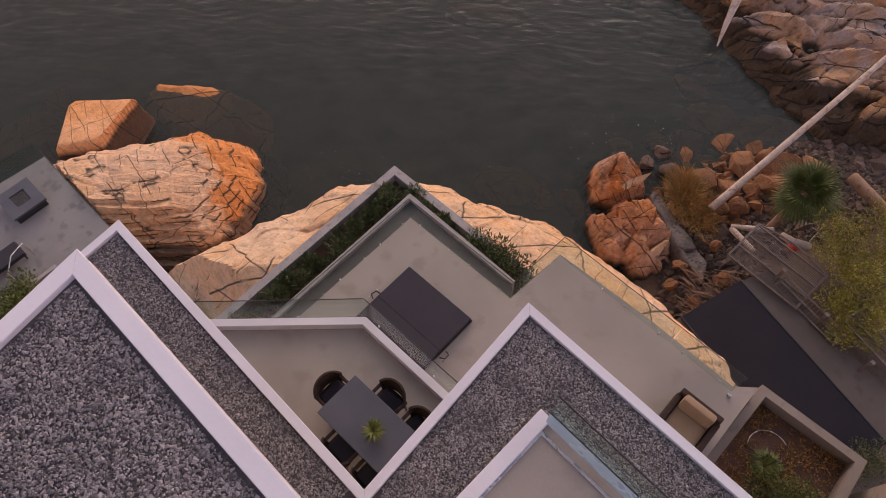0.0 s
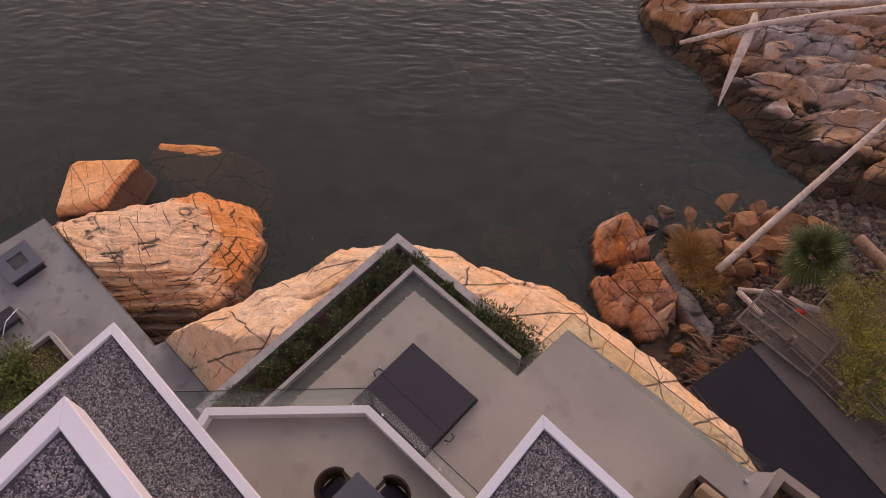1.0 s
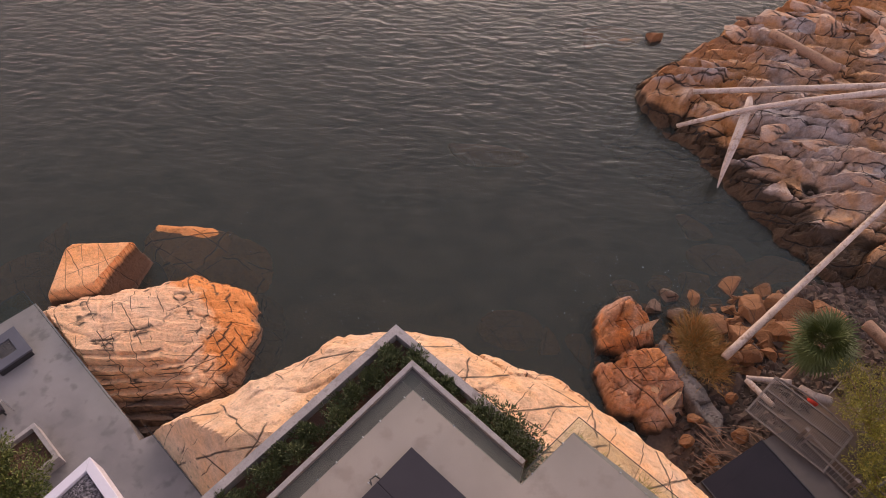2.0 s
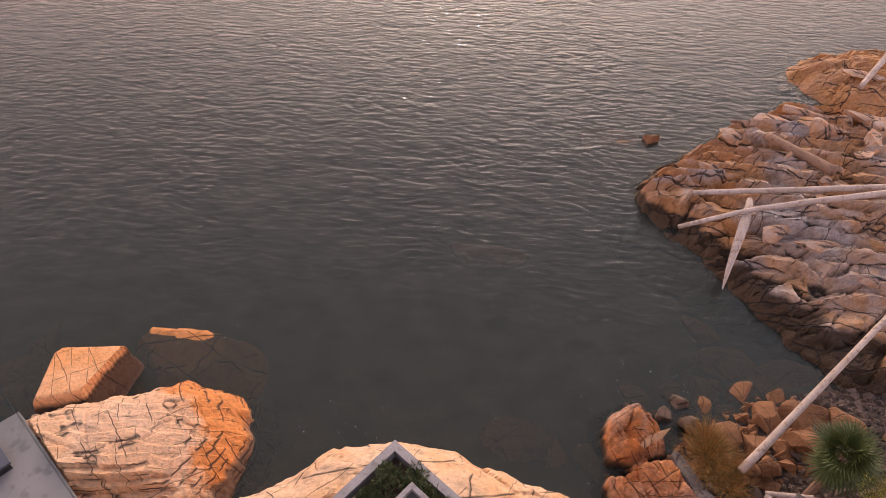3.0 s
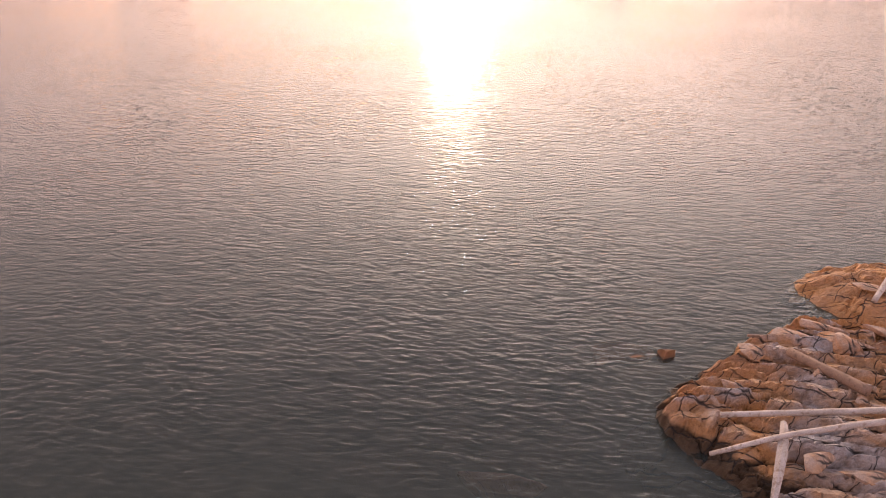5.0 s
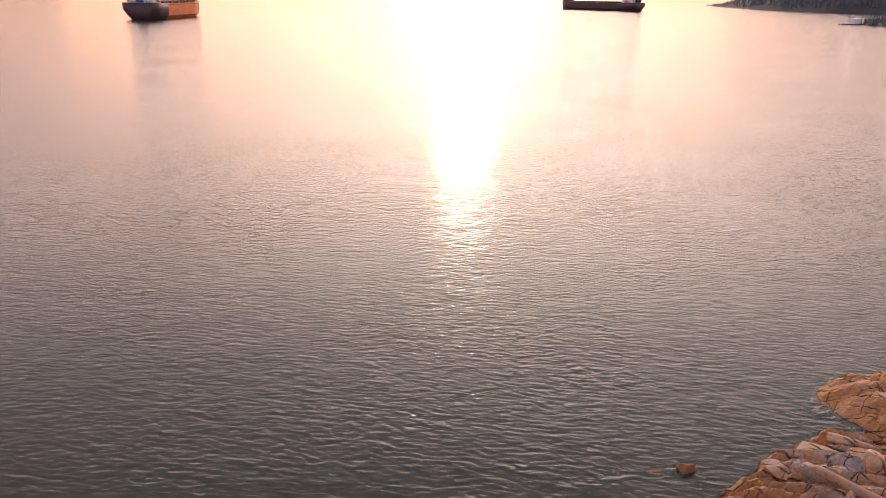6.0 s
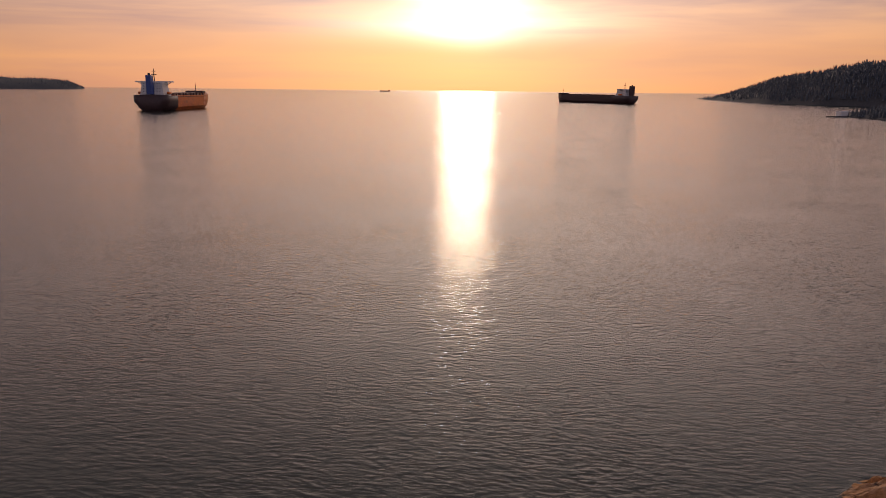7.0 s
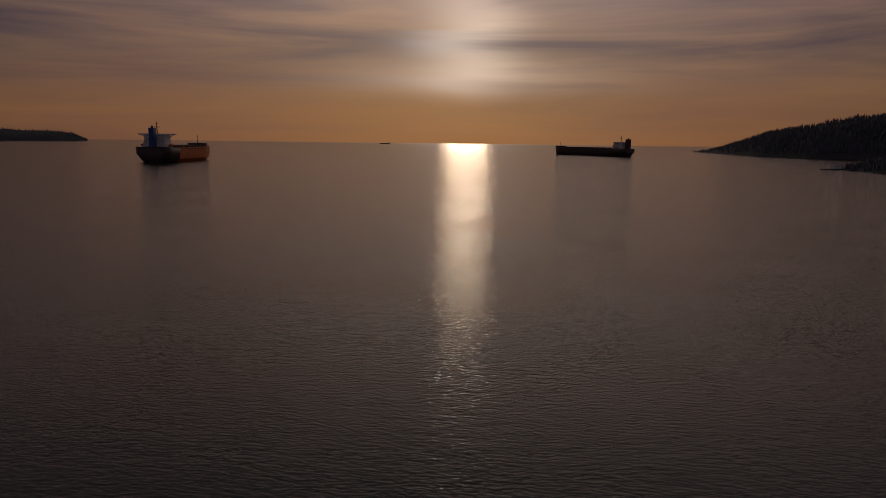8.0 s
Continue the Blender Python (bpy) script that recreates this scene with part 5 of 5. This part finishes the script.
def driftwood(name, points, radii, material, label, category="log", sides=10, seed=0):
    """A drift log: a tapered, slightly crooked trunk with worn ends."""
    rng = random.Random(seed)
    a = [Vector(p) for p in points]
    line, rad = [], []
    n = 14
    for k in range(n + 1):
        f = k / n * (len(a) - 1)
        i = min(int(f), len(a) - 2)
        p = a[i].lerp(a[i + 1], f - i)
        line.append(p + Vector((rng.uniform(-1, 1), rng.uniform(-1, 1), rng.uniform(-1, 1))) * radii[0] * 0.02)
        rad.append((radii[0] + (radii[1] - radii[0]) * k / n) * rng.uniform(0.97, 1.03))
    o = line[0].copy()
    bm = tube(bmesh.new(), [p - o for p in line], rad, sides)
    ob = part(name, bm, material, smooth=True)
    ob.location = o
    return tagged(ob, label, category)


driftwood("drift_log", [(9.1, 14.3, 1.35), (16.6, 21.8, 2.75)], (0.15, 0.11), LOG_WOOD, "long bleached log leaning from the beach onto the rocks", seed=1)
driftwood("drift_log", [(9.46, 28.32, 2.0), (20.0, 28.97, 2.75)], (0.13, 0.17), LOG_WOOD, "long pale drift log lying across the rocky point", seed=2)
driftwood("drift_log", [(8.52, 26.09, 1.75), (11.52, 26.74, 2.45), (14.4, 27.37, 2.7), (17.34, 28.0, 2.85), (20.2, 28.62, 3.0)], (0.10, 0.17), LOG_WOOD, "long tapering drift log lying across the rocky point", seed=3)


def drift_plank(line, widths, thick, label):
    """A split, tapered slab of a log."""
    pts = [Vector(p) for p in line]
    bm, rings = bmesh.new(), []
    for k, (p, w) in enumerate(zip(pts, widths)):
        way = (pts[min(k + 1, len(pts) - 1)] - pts[max(k - 1, 0)]).normalized()
        side = way.cross(Vector((0, 0, 1))).normalized()
        up = side.cross(way)
        t = thick * (0.4 + 0.6 * w / max(widths))
        rings.append([bm.verts.new(p - pts[0] + side * a * w + up * b * t) for a, b in ((-0.5, 0.0), (-0.32, 0.55), (0.1, 0.8), (0.5, 0.1), (0.3, -0.5), (-0.3, -0.5))])
    for one, two in zip(rings, rings[1:]):
        for i in range(6):
            bm.faces.new((one[i], one[(i + 1) % 6], two[(i + 1) % 6], two[i]))
    bm.faces.new(rings[0])
    bm.faces.new(rings[-1][::-1])
    ob = part("drift_plank", bm, LOG_WOOD)
    ob.location = pts[0]
    return tagged(ob, label, "log")


drift_plank([(11.9, 27.75, 2.3), (11.75, 27.2, 2.32), (11.3, 26.0, 2.2), (10.85, 24.9, 1.85), (10.5, 24.0, 1.3), (10.27, 23.3, 0.75)], (0.26, 0.36, 0.44, 0.36, 0.24, 0.06), 0.16, "split white tapered drift log hanging over the water")
driftwood("drift_log", [(12.8, 35.69, 1.35), (17.68, 35.04, 1.8)], (0.08, 0.12), BROWN_LOG, "thin brown drift log at the water's edge", seed=5)
driftwood("drift_log", [(14.11, 33.52, 1.95), (16.31, 30.11, 2.45)], (0.24, 0.28), BROWN_LOG, "thick brown drift log wedged between boulders", seed=6)
driftwood("drift_log", [(21.0, 39.8, 1.5), (23.7, 43.3, 2.0)], (0.16, 0.20), LOG_WOOD, "pale drift log on the far shelf", seed=7)
driftwood("drift_log", [(14.6, 16.3, 1.3), (15.9, 14.0, 1.5)], (0.24, 0.20), BROWN_LOG, "brown broken log on the beach", seed=8)
driftwood("drift_log", [(9.75, 13.55, 1.35), (11.2, 13.45, 1.5)], (0.10, 0.12), LOG_WOOD, "short bleached log behind the trellis", seed=9)
driftwood("drift_log", [(9.75, 13.5, 1.32), (10.4, 12.5, 1.5)], (0.11, 0.10), LOG_WOOD, "short bleached log behind the trellis", seed=10)
driftwood("drift_root", [(11.45, 13.25, 1.55), (11.75, 12.85, 1.75), (12.3, 12.8, 1.6)], (0.13, 0.19), LOG_WOOD, "twisted grey drift root", seed=11)
buoy = thing("float_buoy", (11.75, 12.75, 1.4), "round red plastic float lying on the beach", "buoy")
ball = bmesh.new()
bmesh.ops.create_uvsphere(ball, u_segments=20, v_segments=12, radius=0.19, matrix=Matrix.Translation((0, 0, 0.19)))
part("ball", ball, RED_PLASTIC, buoy, smooth=True)
part("eye", tube(bmesh.new(), [(0, 0, 0.36), (0, 0, 0.44)], [0.05, 0.035], 10), RED_PLASTIC, buoy)
for x, y, s in ((12.6, 13.3, 1), (13.4, 12.7, 2)):
    stake = thing("white_stake", (x, y, 1.2), "thin white marker stake", "stake", "white stakes on the beach")
    part("rod", tube(bmesh.new(), [(0, 0, 0), (0.03, 0.06, 0.9)], [0.022, 0.018], 8), WHITE_PAINT, stake)

for x, y, z, sx, sy, sz, turn, seed, mat, label in (
    (6.45, 15.55, 0.95, 0.80, 0.26, 0.30, 38, 302, GRANITE, "white-crested slab leaning on the split rock"),
    (6.9, 13.3, 0.85, 0.75, 0.24, 0.28, 48, 315, GRANITE, "pale diagonal slab on the split rock"),
    (7.0, 12.45, 0.75, 0.80, 0.26, 0.32, 42, 306, GRANITE, "pale broken slab below the split rock")):
    boulder("split_block", (x, y, z), (sx * 1.15, sy * 1.15, sz * 1.1), seed, mat, label, turn, "rock", "blocks of the split rock", 4, 0.30)

# loose blocks round the twin rock, half under water
rng = random.Random(21)
for x, y, z, s, sq in ((7.8, 17.7, -0.12, 0.55, 0.8), (8.7, 17.8, -0.22, 0.55, 0.7), (9.5, 17.6, -0.2, 0.5, 0.6), (10.9, 17.2, 0.25, 0.85, 0.6), (8.2, 16.6, 0.25, 0.65, 0.7), (9.2, 16.3, 0.35, 0.75, 0.6),
                       (10.1, 15.9, 0.4, 0.7, 0.6), (11.8, 16.1, 0.55, 0.9, 0.55), (10.3, 14.9, 0.8, 0.55, 0.7), (7.1, 17.1, 0.05, 0.5, 0.8), (9.6, 14.6, 0.9, 0.35, 0.7), (9.3, 12.9, 1.0, 0.3, 0.8),
                       (9.35, 11.6, 0.9, 0.32, 0.6), (8.0, 12.1, 0.7, 0.3, 0.7), (7.6, 11.3, 0.6, 0.32, 0.7), (8.3, 10.6, 0.8, 0.28, 0.7), (12.4, 17.4, 0.2, 1.1, 0.5), (13.6, 17.0, 0.5, 0.8, 0.5)):
    boulder("shore_block", (x, y, z), (s, s * rng.uniform(0.7, 1.1), s * sq), rng.randint(0, 999), RUST_ROCK if x < 8.5 and y > 16 else WET_ROCK, "angular rust-brown block on the stony shore", rng.uniform(0, 360), "rock", "blocks along the shore", 4, 0.48)
for x, y, z, s in ((14.9, 31.7, 2.0, 0.75), (17.0, 33.9, 2.2, 1.25), (19.2, 33.2, 2.3, 1.5), (18.4, 31.9, 2.2, 0.9), (20.5, 35.4, 2.0, 1.2), (16.0, 29.8, 2.1, 0.6), (13.4, 30.9, 1.7, 0.5)):
    boulder("point_boulder", (x, y, z), (s * 0.9, s * rng.uniform(0.5, 0.8), s * 0.42), rng.randint(0, 999), SLAB_ROCK, "worn angular boulder lying on the rocky point", rng.uniform(0, 360), "rock", "boulders on the point", 4, 0.3)
for x, y, z, long, wide, turn, seed in ((12.6, 34.0, 1.45, 1.5, 0.55, -24, 401), (14.6, 35.6, 1.5, 1.9, 0.6, -20, 402), (16.6, 36.4, 1.6, 1.8, 0.55, -28, 403), (17.6, 34.6, 1.95, 1.9, 0.7, -18, 404), (19.8, 36.2, 1.7, 2.0, 0.7, -25, 405),
                                        (11.0, 31.4, 1.35, 1.2, 0.5, -14, 406), (14.6, 25.4, 1.75, 1.5, 0.7, 12, 407), (16.2, 23.4, 1.8, 1.7, 0.8, -8, 408), (12.9, 26.2, 1.6, 1.1, 0.5, 20, 409), (21.4, 42.0, 1.2, 1.8, 0.6, -15, 410)):
    boulder("flat_rock", (x, y, z), (long, wide, 0.34), seed, SLAB_ROCK, "flat tilted slab of orange-grey rock on the point", turn, "rock", "slabs on the point", 4, 0.28)
boulder("islet_rock", (8.7, 35.3, 0.05), (0.9, 0.55, 0.42), 77, WET_ROCK, "small brown rock rising from the sea", 15, cut=0.4)
boulder("islet_rock", (7.0, 35.0, -0.12), (0.7, 0.35, 0.2), 78, WET_ROCK, "flat brown rock awash in the sea", 5)
boulder("sunken_reef", (6.6, 36.0, -0.42), (1.9, 1.0, 0.45), 79, WET_ROCK, "sunken rock below the surface", 0)
boulder("sunken_reef", (-0.2, 25.8, -0.62), (2.1, 0.9, 0.55), 80, WET_ROCK, "sunken rock below the surface", 0)
boulder("sunken_reef", (1.6, 15.7, -0.42), (1.5, 1.0, 0.42), 85, WET_ROCK, "sunken brown rock beside the granite", 0)
boulder("sunken_reef", (12.6, 19.4, -0.40), (1.9, 1.3, 0.45), 86, WET_ROCK, "sunken brown rock off the beach", 0)
boulder("sunken_reef", (10.5, 20.5, -0.8), (1.5, 1.0, 0.5), 87, WET_ROCK, "sunken brown rock off the beach", 0)
boulder("sunken_reef", (-18.5, 16.2, -0.6), (2.2, 1.5, 0.55), 88, WET_ROCK, "dark sunken rock beside the boulder", 0)

for x, y, z, a, b, seed in ((7.6, 18.5, -0.30, 0.9, 0.6, 501), (9.0, 18.8, -0.36, 1.1, 0.7, 502), (10.4, 18.6, -0.28, 1.0, 0.8, 503), (11.6, 18.2, -0.15, 0.9, 0.7, 504), (6.0, 18.2, -0.38, 0.8, 0.6, 505), (14.2, 20.0, -0.1, 1.1, 0.8, 506),
                            (4.5, 14.9, -0.45, 0.8, 1.2, 507), (2.9, 15.2, -0.5, 0.9, 0.6, 508), (-18.6, 18.2, -0.4, 1.3, 1.0, 509), (-19.8, 15.0, -0.4, 1.4, 1.0, 510), (9.4, 22.0, -0.55, 1.2, 0.8, 511), (5.2, 35.2, -0.4, 0.9, 0.5, 512)):
    boulder("sunken_block", (x, y, z), (a, b, 0.40), seed, WET_ROCK, "brown block lying just below the water", seed * 37 % 180, "rock", "blocks below the water", 3, 0.36)

BEACH = [(7.0, 10.0), (7.6, 14.6), (9.3, 16.8), (12.6, 18.6), (16, 20), (17, 15), (12, 13), (10, 11.2), (7.8, 9.4)]
cobbles = spots_in(BEACH, 2600, 9, 0.0)
depths = inside_depth(COAST, cobbles[:, 0], cobbles[:, 1])
cobbles[:, 2] = [ground_height(x, y, d) + 0.04 for (x, y, _), d in zip(cobbles, depths)]
tagged(scatter_stones("beach_stones", cobbles, 0.10 * np.exp(np.random.RandomState(2).normal(0, 0.5, len(cobbles))), 10, PEBBLE), "brown and grey beach stones", "stones", kind="stuff")
rubble = spots_in([(6.8, 14.8), (7.0, 17.6), (9.6, 18.4), (12.6, 18.2), (12.4, 15.2), (9.6, 14.0)], 240, 19, 0.0)
depths = inside_depth(COAST, rubble[:, 0], rubble[:, 1])
rubble[:, 2] = [ground_height(x, y, d) + 0.1 for (x, y, _), d in zip(rubble, depths)]
tagged(scatter_stones("shore_rubble", rubble, 0.24 * np.exp(np.random.RandomState(3).normal(0, 0.35, len(rubble))), 20, WET_ROCK), "broken rust-brown rubble at the water's edge", "stones", kind="stuff")
twigs = bmesh.new()
for k in range(60):
    x, y, a, n = rng.uniform(7.6, 9.6), rng.uniform(9.9, 11.8), rng.uniform(-1.2, 0.2), rng.uniform(0.3, 1.1)
    z = 1.0 + rng.uniform(0, 0.35)
    tube(twigs, [(x, y, z), (x + math.cos(a) * n, y + math.sin(a) * n, z + rng.uniform(-0.1, 0.2))], [0.018, 0.008], 5)
tagged(part("driftwood_sticks", twigs, BROWN_LOG), "tangle of thin drift sticks below the granite", "driftwood", kind="stuff")

# flecks of foam on the still water by the rocks
rng2 = np.random.RandomState(33)
flecks = np.r_[rng2.normal((5.0, 17.3), (0.8, 1.5), (40, 2)), rng2.normal((7.5, 18.9), (1.8, 0.7), (45, 2)), rng2.uniform((-11, 16), (6, 22), (45, 2)), rng2.normal((-5.5, 15.3), (1.0, 0.5), (25, 2))]
flecks = np.c_[flecks, np.full(len(flecks), 0.004)]
tagged(scatter_stones("foam_flecks", flecks, rng2.uniform(0.007, 0.026, len(flecks)), 12, FOAM, flat=0.1), "small pale foam flecks floating on the water", "foam", kind="stuff")

# ---- far things: ships, wooded shores ----


def ship(m, length, beam, board, label, hull_mat, blue, tall):
    """A bulk carrier: hull with flared bow, hatches, deck house aft with bridge wings, funnel, masts."""
    s = thing("cargo_ship", m, label, "ship")
    sections = ((-0.5, 0.70, 0.06, 0.45), (-0.485, 0.90, 0.05, 0.62), (-0.44, 0.98, 0.02, 0.80), (-0.30, 1.0, 0, 0.94), (0.25, 1.0, 0, 0.96), (0.40, 0.86, 0.06, 0.85), (0.47, 0.48, 0.22, 0.75), (0.5, 0.06, 0.30, 0.7))

    def hull_piece(picked, first, last):
        bm, rings = bmesh.new(), []
        for f, w, sheer, low in picked:
            half, top = w * beam / 2, board * (1 + sheer)
            aft = 0.965 if f < -0.45 else 0.985
            side = ((f * length * aft, half * low * 0.7, -2.0), (f * length * (aft + 1) / 2, half * (0.35 + 0.65 * low), board * 0.22), (f * length, half, board * 0.6), (f * length, half, top))
            rings.append([bm.verts.new(v) for v in side + tuple((x, -y, z) for x, y, z in side[::-1])])
        for one, two in zip(rings, rings[1:]):
            for i in range(8):
                bm.faces.new((one[i], one[(i + 1) % 8], two[(i + 1) % 8], two[i]))
        if first:
            bm.faces.new(rings[0])
        if last:
            bm.faces.new(rings[-1][::-1])
        return bm

    # stern turned from the sun: its shade is put in as dark paint
    part("stern", hull_piece(sections[:4], True, False), DARK_HULL, s, "rounded stern, its unlit side in dark paint", smooth=True)
    part("hull", hull_piece(sections[3:], False, True), hull_mat, s, "rusty red-brown hull")
    for k in range(6):
        part("rubbing_strake", boxed((length * 0.09, 0.3, 0.5), (length * (-0.25 + 0.1 * k), -beam * 0.5 - 0.1, board * 0.92), bevel=0.1), SHIP_DECK, s)
    for k in range(5):
        x = length * (-0.2 + 0.125 * k)
        part("hatch", boxed((length * 0.09, beam * 0.6, 2.2), (x, 0, board + 1.1), bevel=0.3), SHIP_DECK, s)
    part("forecastle", boxed((length * 0.07, beam * 0.55, 2.4), (length * 0.43, 0, board * 1.12 + 1.2), bevel=0.3), DARK_HULL, s)
    x = -length * 0.385
    for k in range(9):  # cargo gear and vents along the rail
        for sy in (-1, 1):
            part("deck_vent", boxed((1.6, 1.2, 1.6 + 0.5 * (k % 3)), (length * (-0.28 + 0.07 * k), sy * beam * 0.44, board + 0.9), bevel=0.2), DARK_HULL, s)
    for k, (w, d) in enumerate(((0.66, 0.13), (0.62, 0.12), (0.60, 0.11), (0.58, 0.105), (0.60, 0.10))):
        deck = part("deck_house", boxed((length * d, beam * w, tall * 0.19), (x, 0, board + tall * (0.1 + 0.19 * k)), bevel=0.2), SHIP_WHITE, s, "white deck house storey")
        for j in range(-3, 4):
            part("window", boxed((0.15, beam * 0.026, tall * 0.045), (x - length * d / 2 - 0.05, j * beam * 0.075, board + tall * (0.11 + 0.19 * k))), DARK_METAL, deck)
    part("bridge_wing", boxed((length * 0.045, beam * 1.02, tall * 0.09), (x, 0, board + tall * 0.98), bevel=0.2), SHIP_WHITE, s)
    for sy in (-1, 1):
        part("wing_strut", tube(bmesh.new(), [(x, sy * beam * 0.31, board + tall * 0.7), (x, sy * beam * 0.46, board + tall * 0.95)], [0.4, 0.4], 6), SHIP_WHITE, s)
        part("lifeboat", tube(bmesh.new(), [(x - 5, sy * beam * 0.40, board + 2.6), (x - 3.6, sy * beam * 0.40, board + 2.4), (x + 2.6, sy * beam * 0.40, board + 2.4), (x + 4, sy * beam * 0.40, board + 2.7)], [0.3, 1.3, 1.3, 0.3], 8), RED_HULL, s, "orange-red lifeboat")
    funnel = part("funnel", boxed((length * 0.05, beam * 0.14, tall * 1.35), (x - length * 0.085, 0, board + tall * 0.76), bevel=0.5), blue, s, "funnel")
    part("exhaust", tube(bmesh.new(), [(x - length * 0.085, 0, board + tall * 1.42), (x - length * 0.085, 0, board + tall * 1.58)], [1.3, 1.1], 8), DARK_METAL, funnel)
    part("mast", tube(bmesh.new(), [(x, 0, board + tall), (x, 0, board + tall * 1.9)], [0.55, 0.25], 6), DARK_METAL, s)
    part("radar", boxed((0.6, 5.0, 0.7), (x, 0, board + tall * 1.5)), DARK_METAL, s)
    part("cross_tree", boxed((0.5, 3.0, 0.5), (x, 0, board + tall * 1.72)), DARK_METAL, s)
    part("fore_mast", tube(bmesh.new(), [(length * 0.44, 0, board * 1.1), (length * 0.44, 0, board * 1.1 + tall * 0.85)], [0.4, 0.2], 6), DARK_METAL, s)
    return s


ship(pose(-344, 656, 0, 0, 0, 96), 122, 33, 13.2, "red-brown bulk carrier at anchor seen from astern", RED_HULL, SHIP_BLUE, 12.6)
ship(pose(117, 1258, 0, 0, 0, 126.7), 192, 27, 12, "dark low bulk carrier at anchor seen side on", DARK_HULL, DARK_HULL, 11.5)
ship(pose(-740, 3600, 0, 0, 0, 175), 56, 12, 3, "tiny far-off freighter near the horizon", DARK_HULL, DARK_HULL, 3.5)


def wooded_shore(name, shore, tops, inland, trees, seed, label, tree_h=14.0):
    """A forested hill rising from its shoreline, and its conifers."""
    hill = thing(name, (*shore[0], 0.0), label, "hillside", kind="structure")
    o = Vector((*shore[0], 0))
    n, w = 60, 14
    rng = np.random.RandomState(seed)
    verts, grid = [], {}

    def place(s, f):
        k = s * (len(shore) - 1)
        i = min(int(k), len(shore) - 2)
        t = k - i
        p = Vector(shore[i]).lerp(Vector(shore[i + 1]), t)
        h = tops[i] + (tops[i + 1] - tops[i]) * t
        q = p + Vector(inland) * f
        up = h * math.sin(min(f * 1.6, 1.0) * math.pi / 2) if f > 0 else -1.5
        return q.x, q.y, up + (h * 0.10 * fbm(q.x, q.y, seed, 0.012, 3) if f > 0 else 0)

    for j in range(n + 1):
        for i in range(w + 1):
            x, y, z = place(j / n, i / w)
            grid[j, i] = len(verts)
            verts.append((x - o.x, y - o.y, z))
    faces = [(grid[j, i], grid[j, i + 1], grid[j + 1, i + 1], grid[j + 1, i]) for j in range(n) for i in range(w)]
    raw("slope", verts, faces, HAZY_HILL, hill, smooth=True)
    tv, tf = [], []
    for _ in range(trees):
        s, f = rng.uniform(0, 1), rng.uniform(0.03, 0.95)
        x, y, z = place(s, f)
        h = tree_h * rng.uniform(0.55, 1.25) * min(1.0, 0.35 + 2.5 * s + f)
        r = h * rng.uniform(0.16, 0.26)
        for lo, hi, rr in ((0.0, 0.55, 1.0), (0.3, 0.8, 0.72), (0.6, 1.05, 0.42)):
            k = len(tv)
            for a in range(5):
                t = 6.283 * a / 5 + rng.uniform(-0.3, 0.3)
                g = r * rr * rng.uniform(0.6, 1.2)
                tv.append((x - o.x + math.cos(t) * g, y - o.y + math.sin(t) * g, z + h * lo))
            tv.append((x - o.x, y - o.y, z + h * hi))
            tf += [(k + a, k + (a + 1) % 5, k + 5) for a in range(5)]
    tagged(raw("conifers", tv, tf, HAZY_FIR, hill), "dense dark conifers with distance haze in their colour", kind="stuff")
    return hill


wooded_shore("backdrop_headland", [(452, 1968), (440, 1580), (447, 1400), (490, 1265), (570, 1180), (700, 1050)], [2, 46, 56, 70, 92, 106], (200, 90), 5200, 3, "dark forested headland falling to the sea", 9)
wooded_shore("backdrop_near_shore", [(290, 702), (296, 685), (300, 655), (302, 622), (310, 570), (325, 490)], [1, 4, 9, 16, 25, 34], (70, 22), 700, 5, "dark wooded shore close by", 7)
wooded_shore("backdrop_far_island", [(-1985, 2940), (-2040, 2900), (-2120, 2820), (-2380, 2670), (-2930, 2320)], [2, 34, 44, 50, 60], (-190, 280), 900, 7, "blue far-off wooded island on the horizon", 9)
shed = thing("boat_house", pose(293, 694, 0.8, 0, 0, 20), "small white boat house on the far rocks", "boat house")
part("wall", boxed((9, 6, 4), (0, 0, 2), bevel=0.1), WHITE_PAINT, shed)
part("roof", prismed([(-5, -3.4), (5, -3.4), (5, 3.4), (-5, 3.4)], 4, 4.6), WHITE_METAL, shed)
part("dock", boxed((34, 3, 0.8), (-4, -5, -0.2)), DARK_CONCRETE, shed)
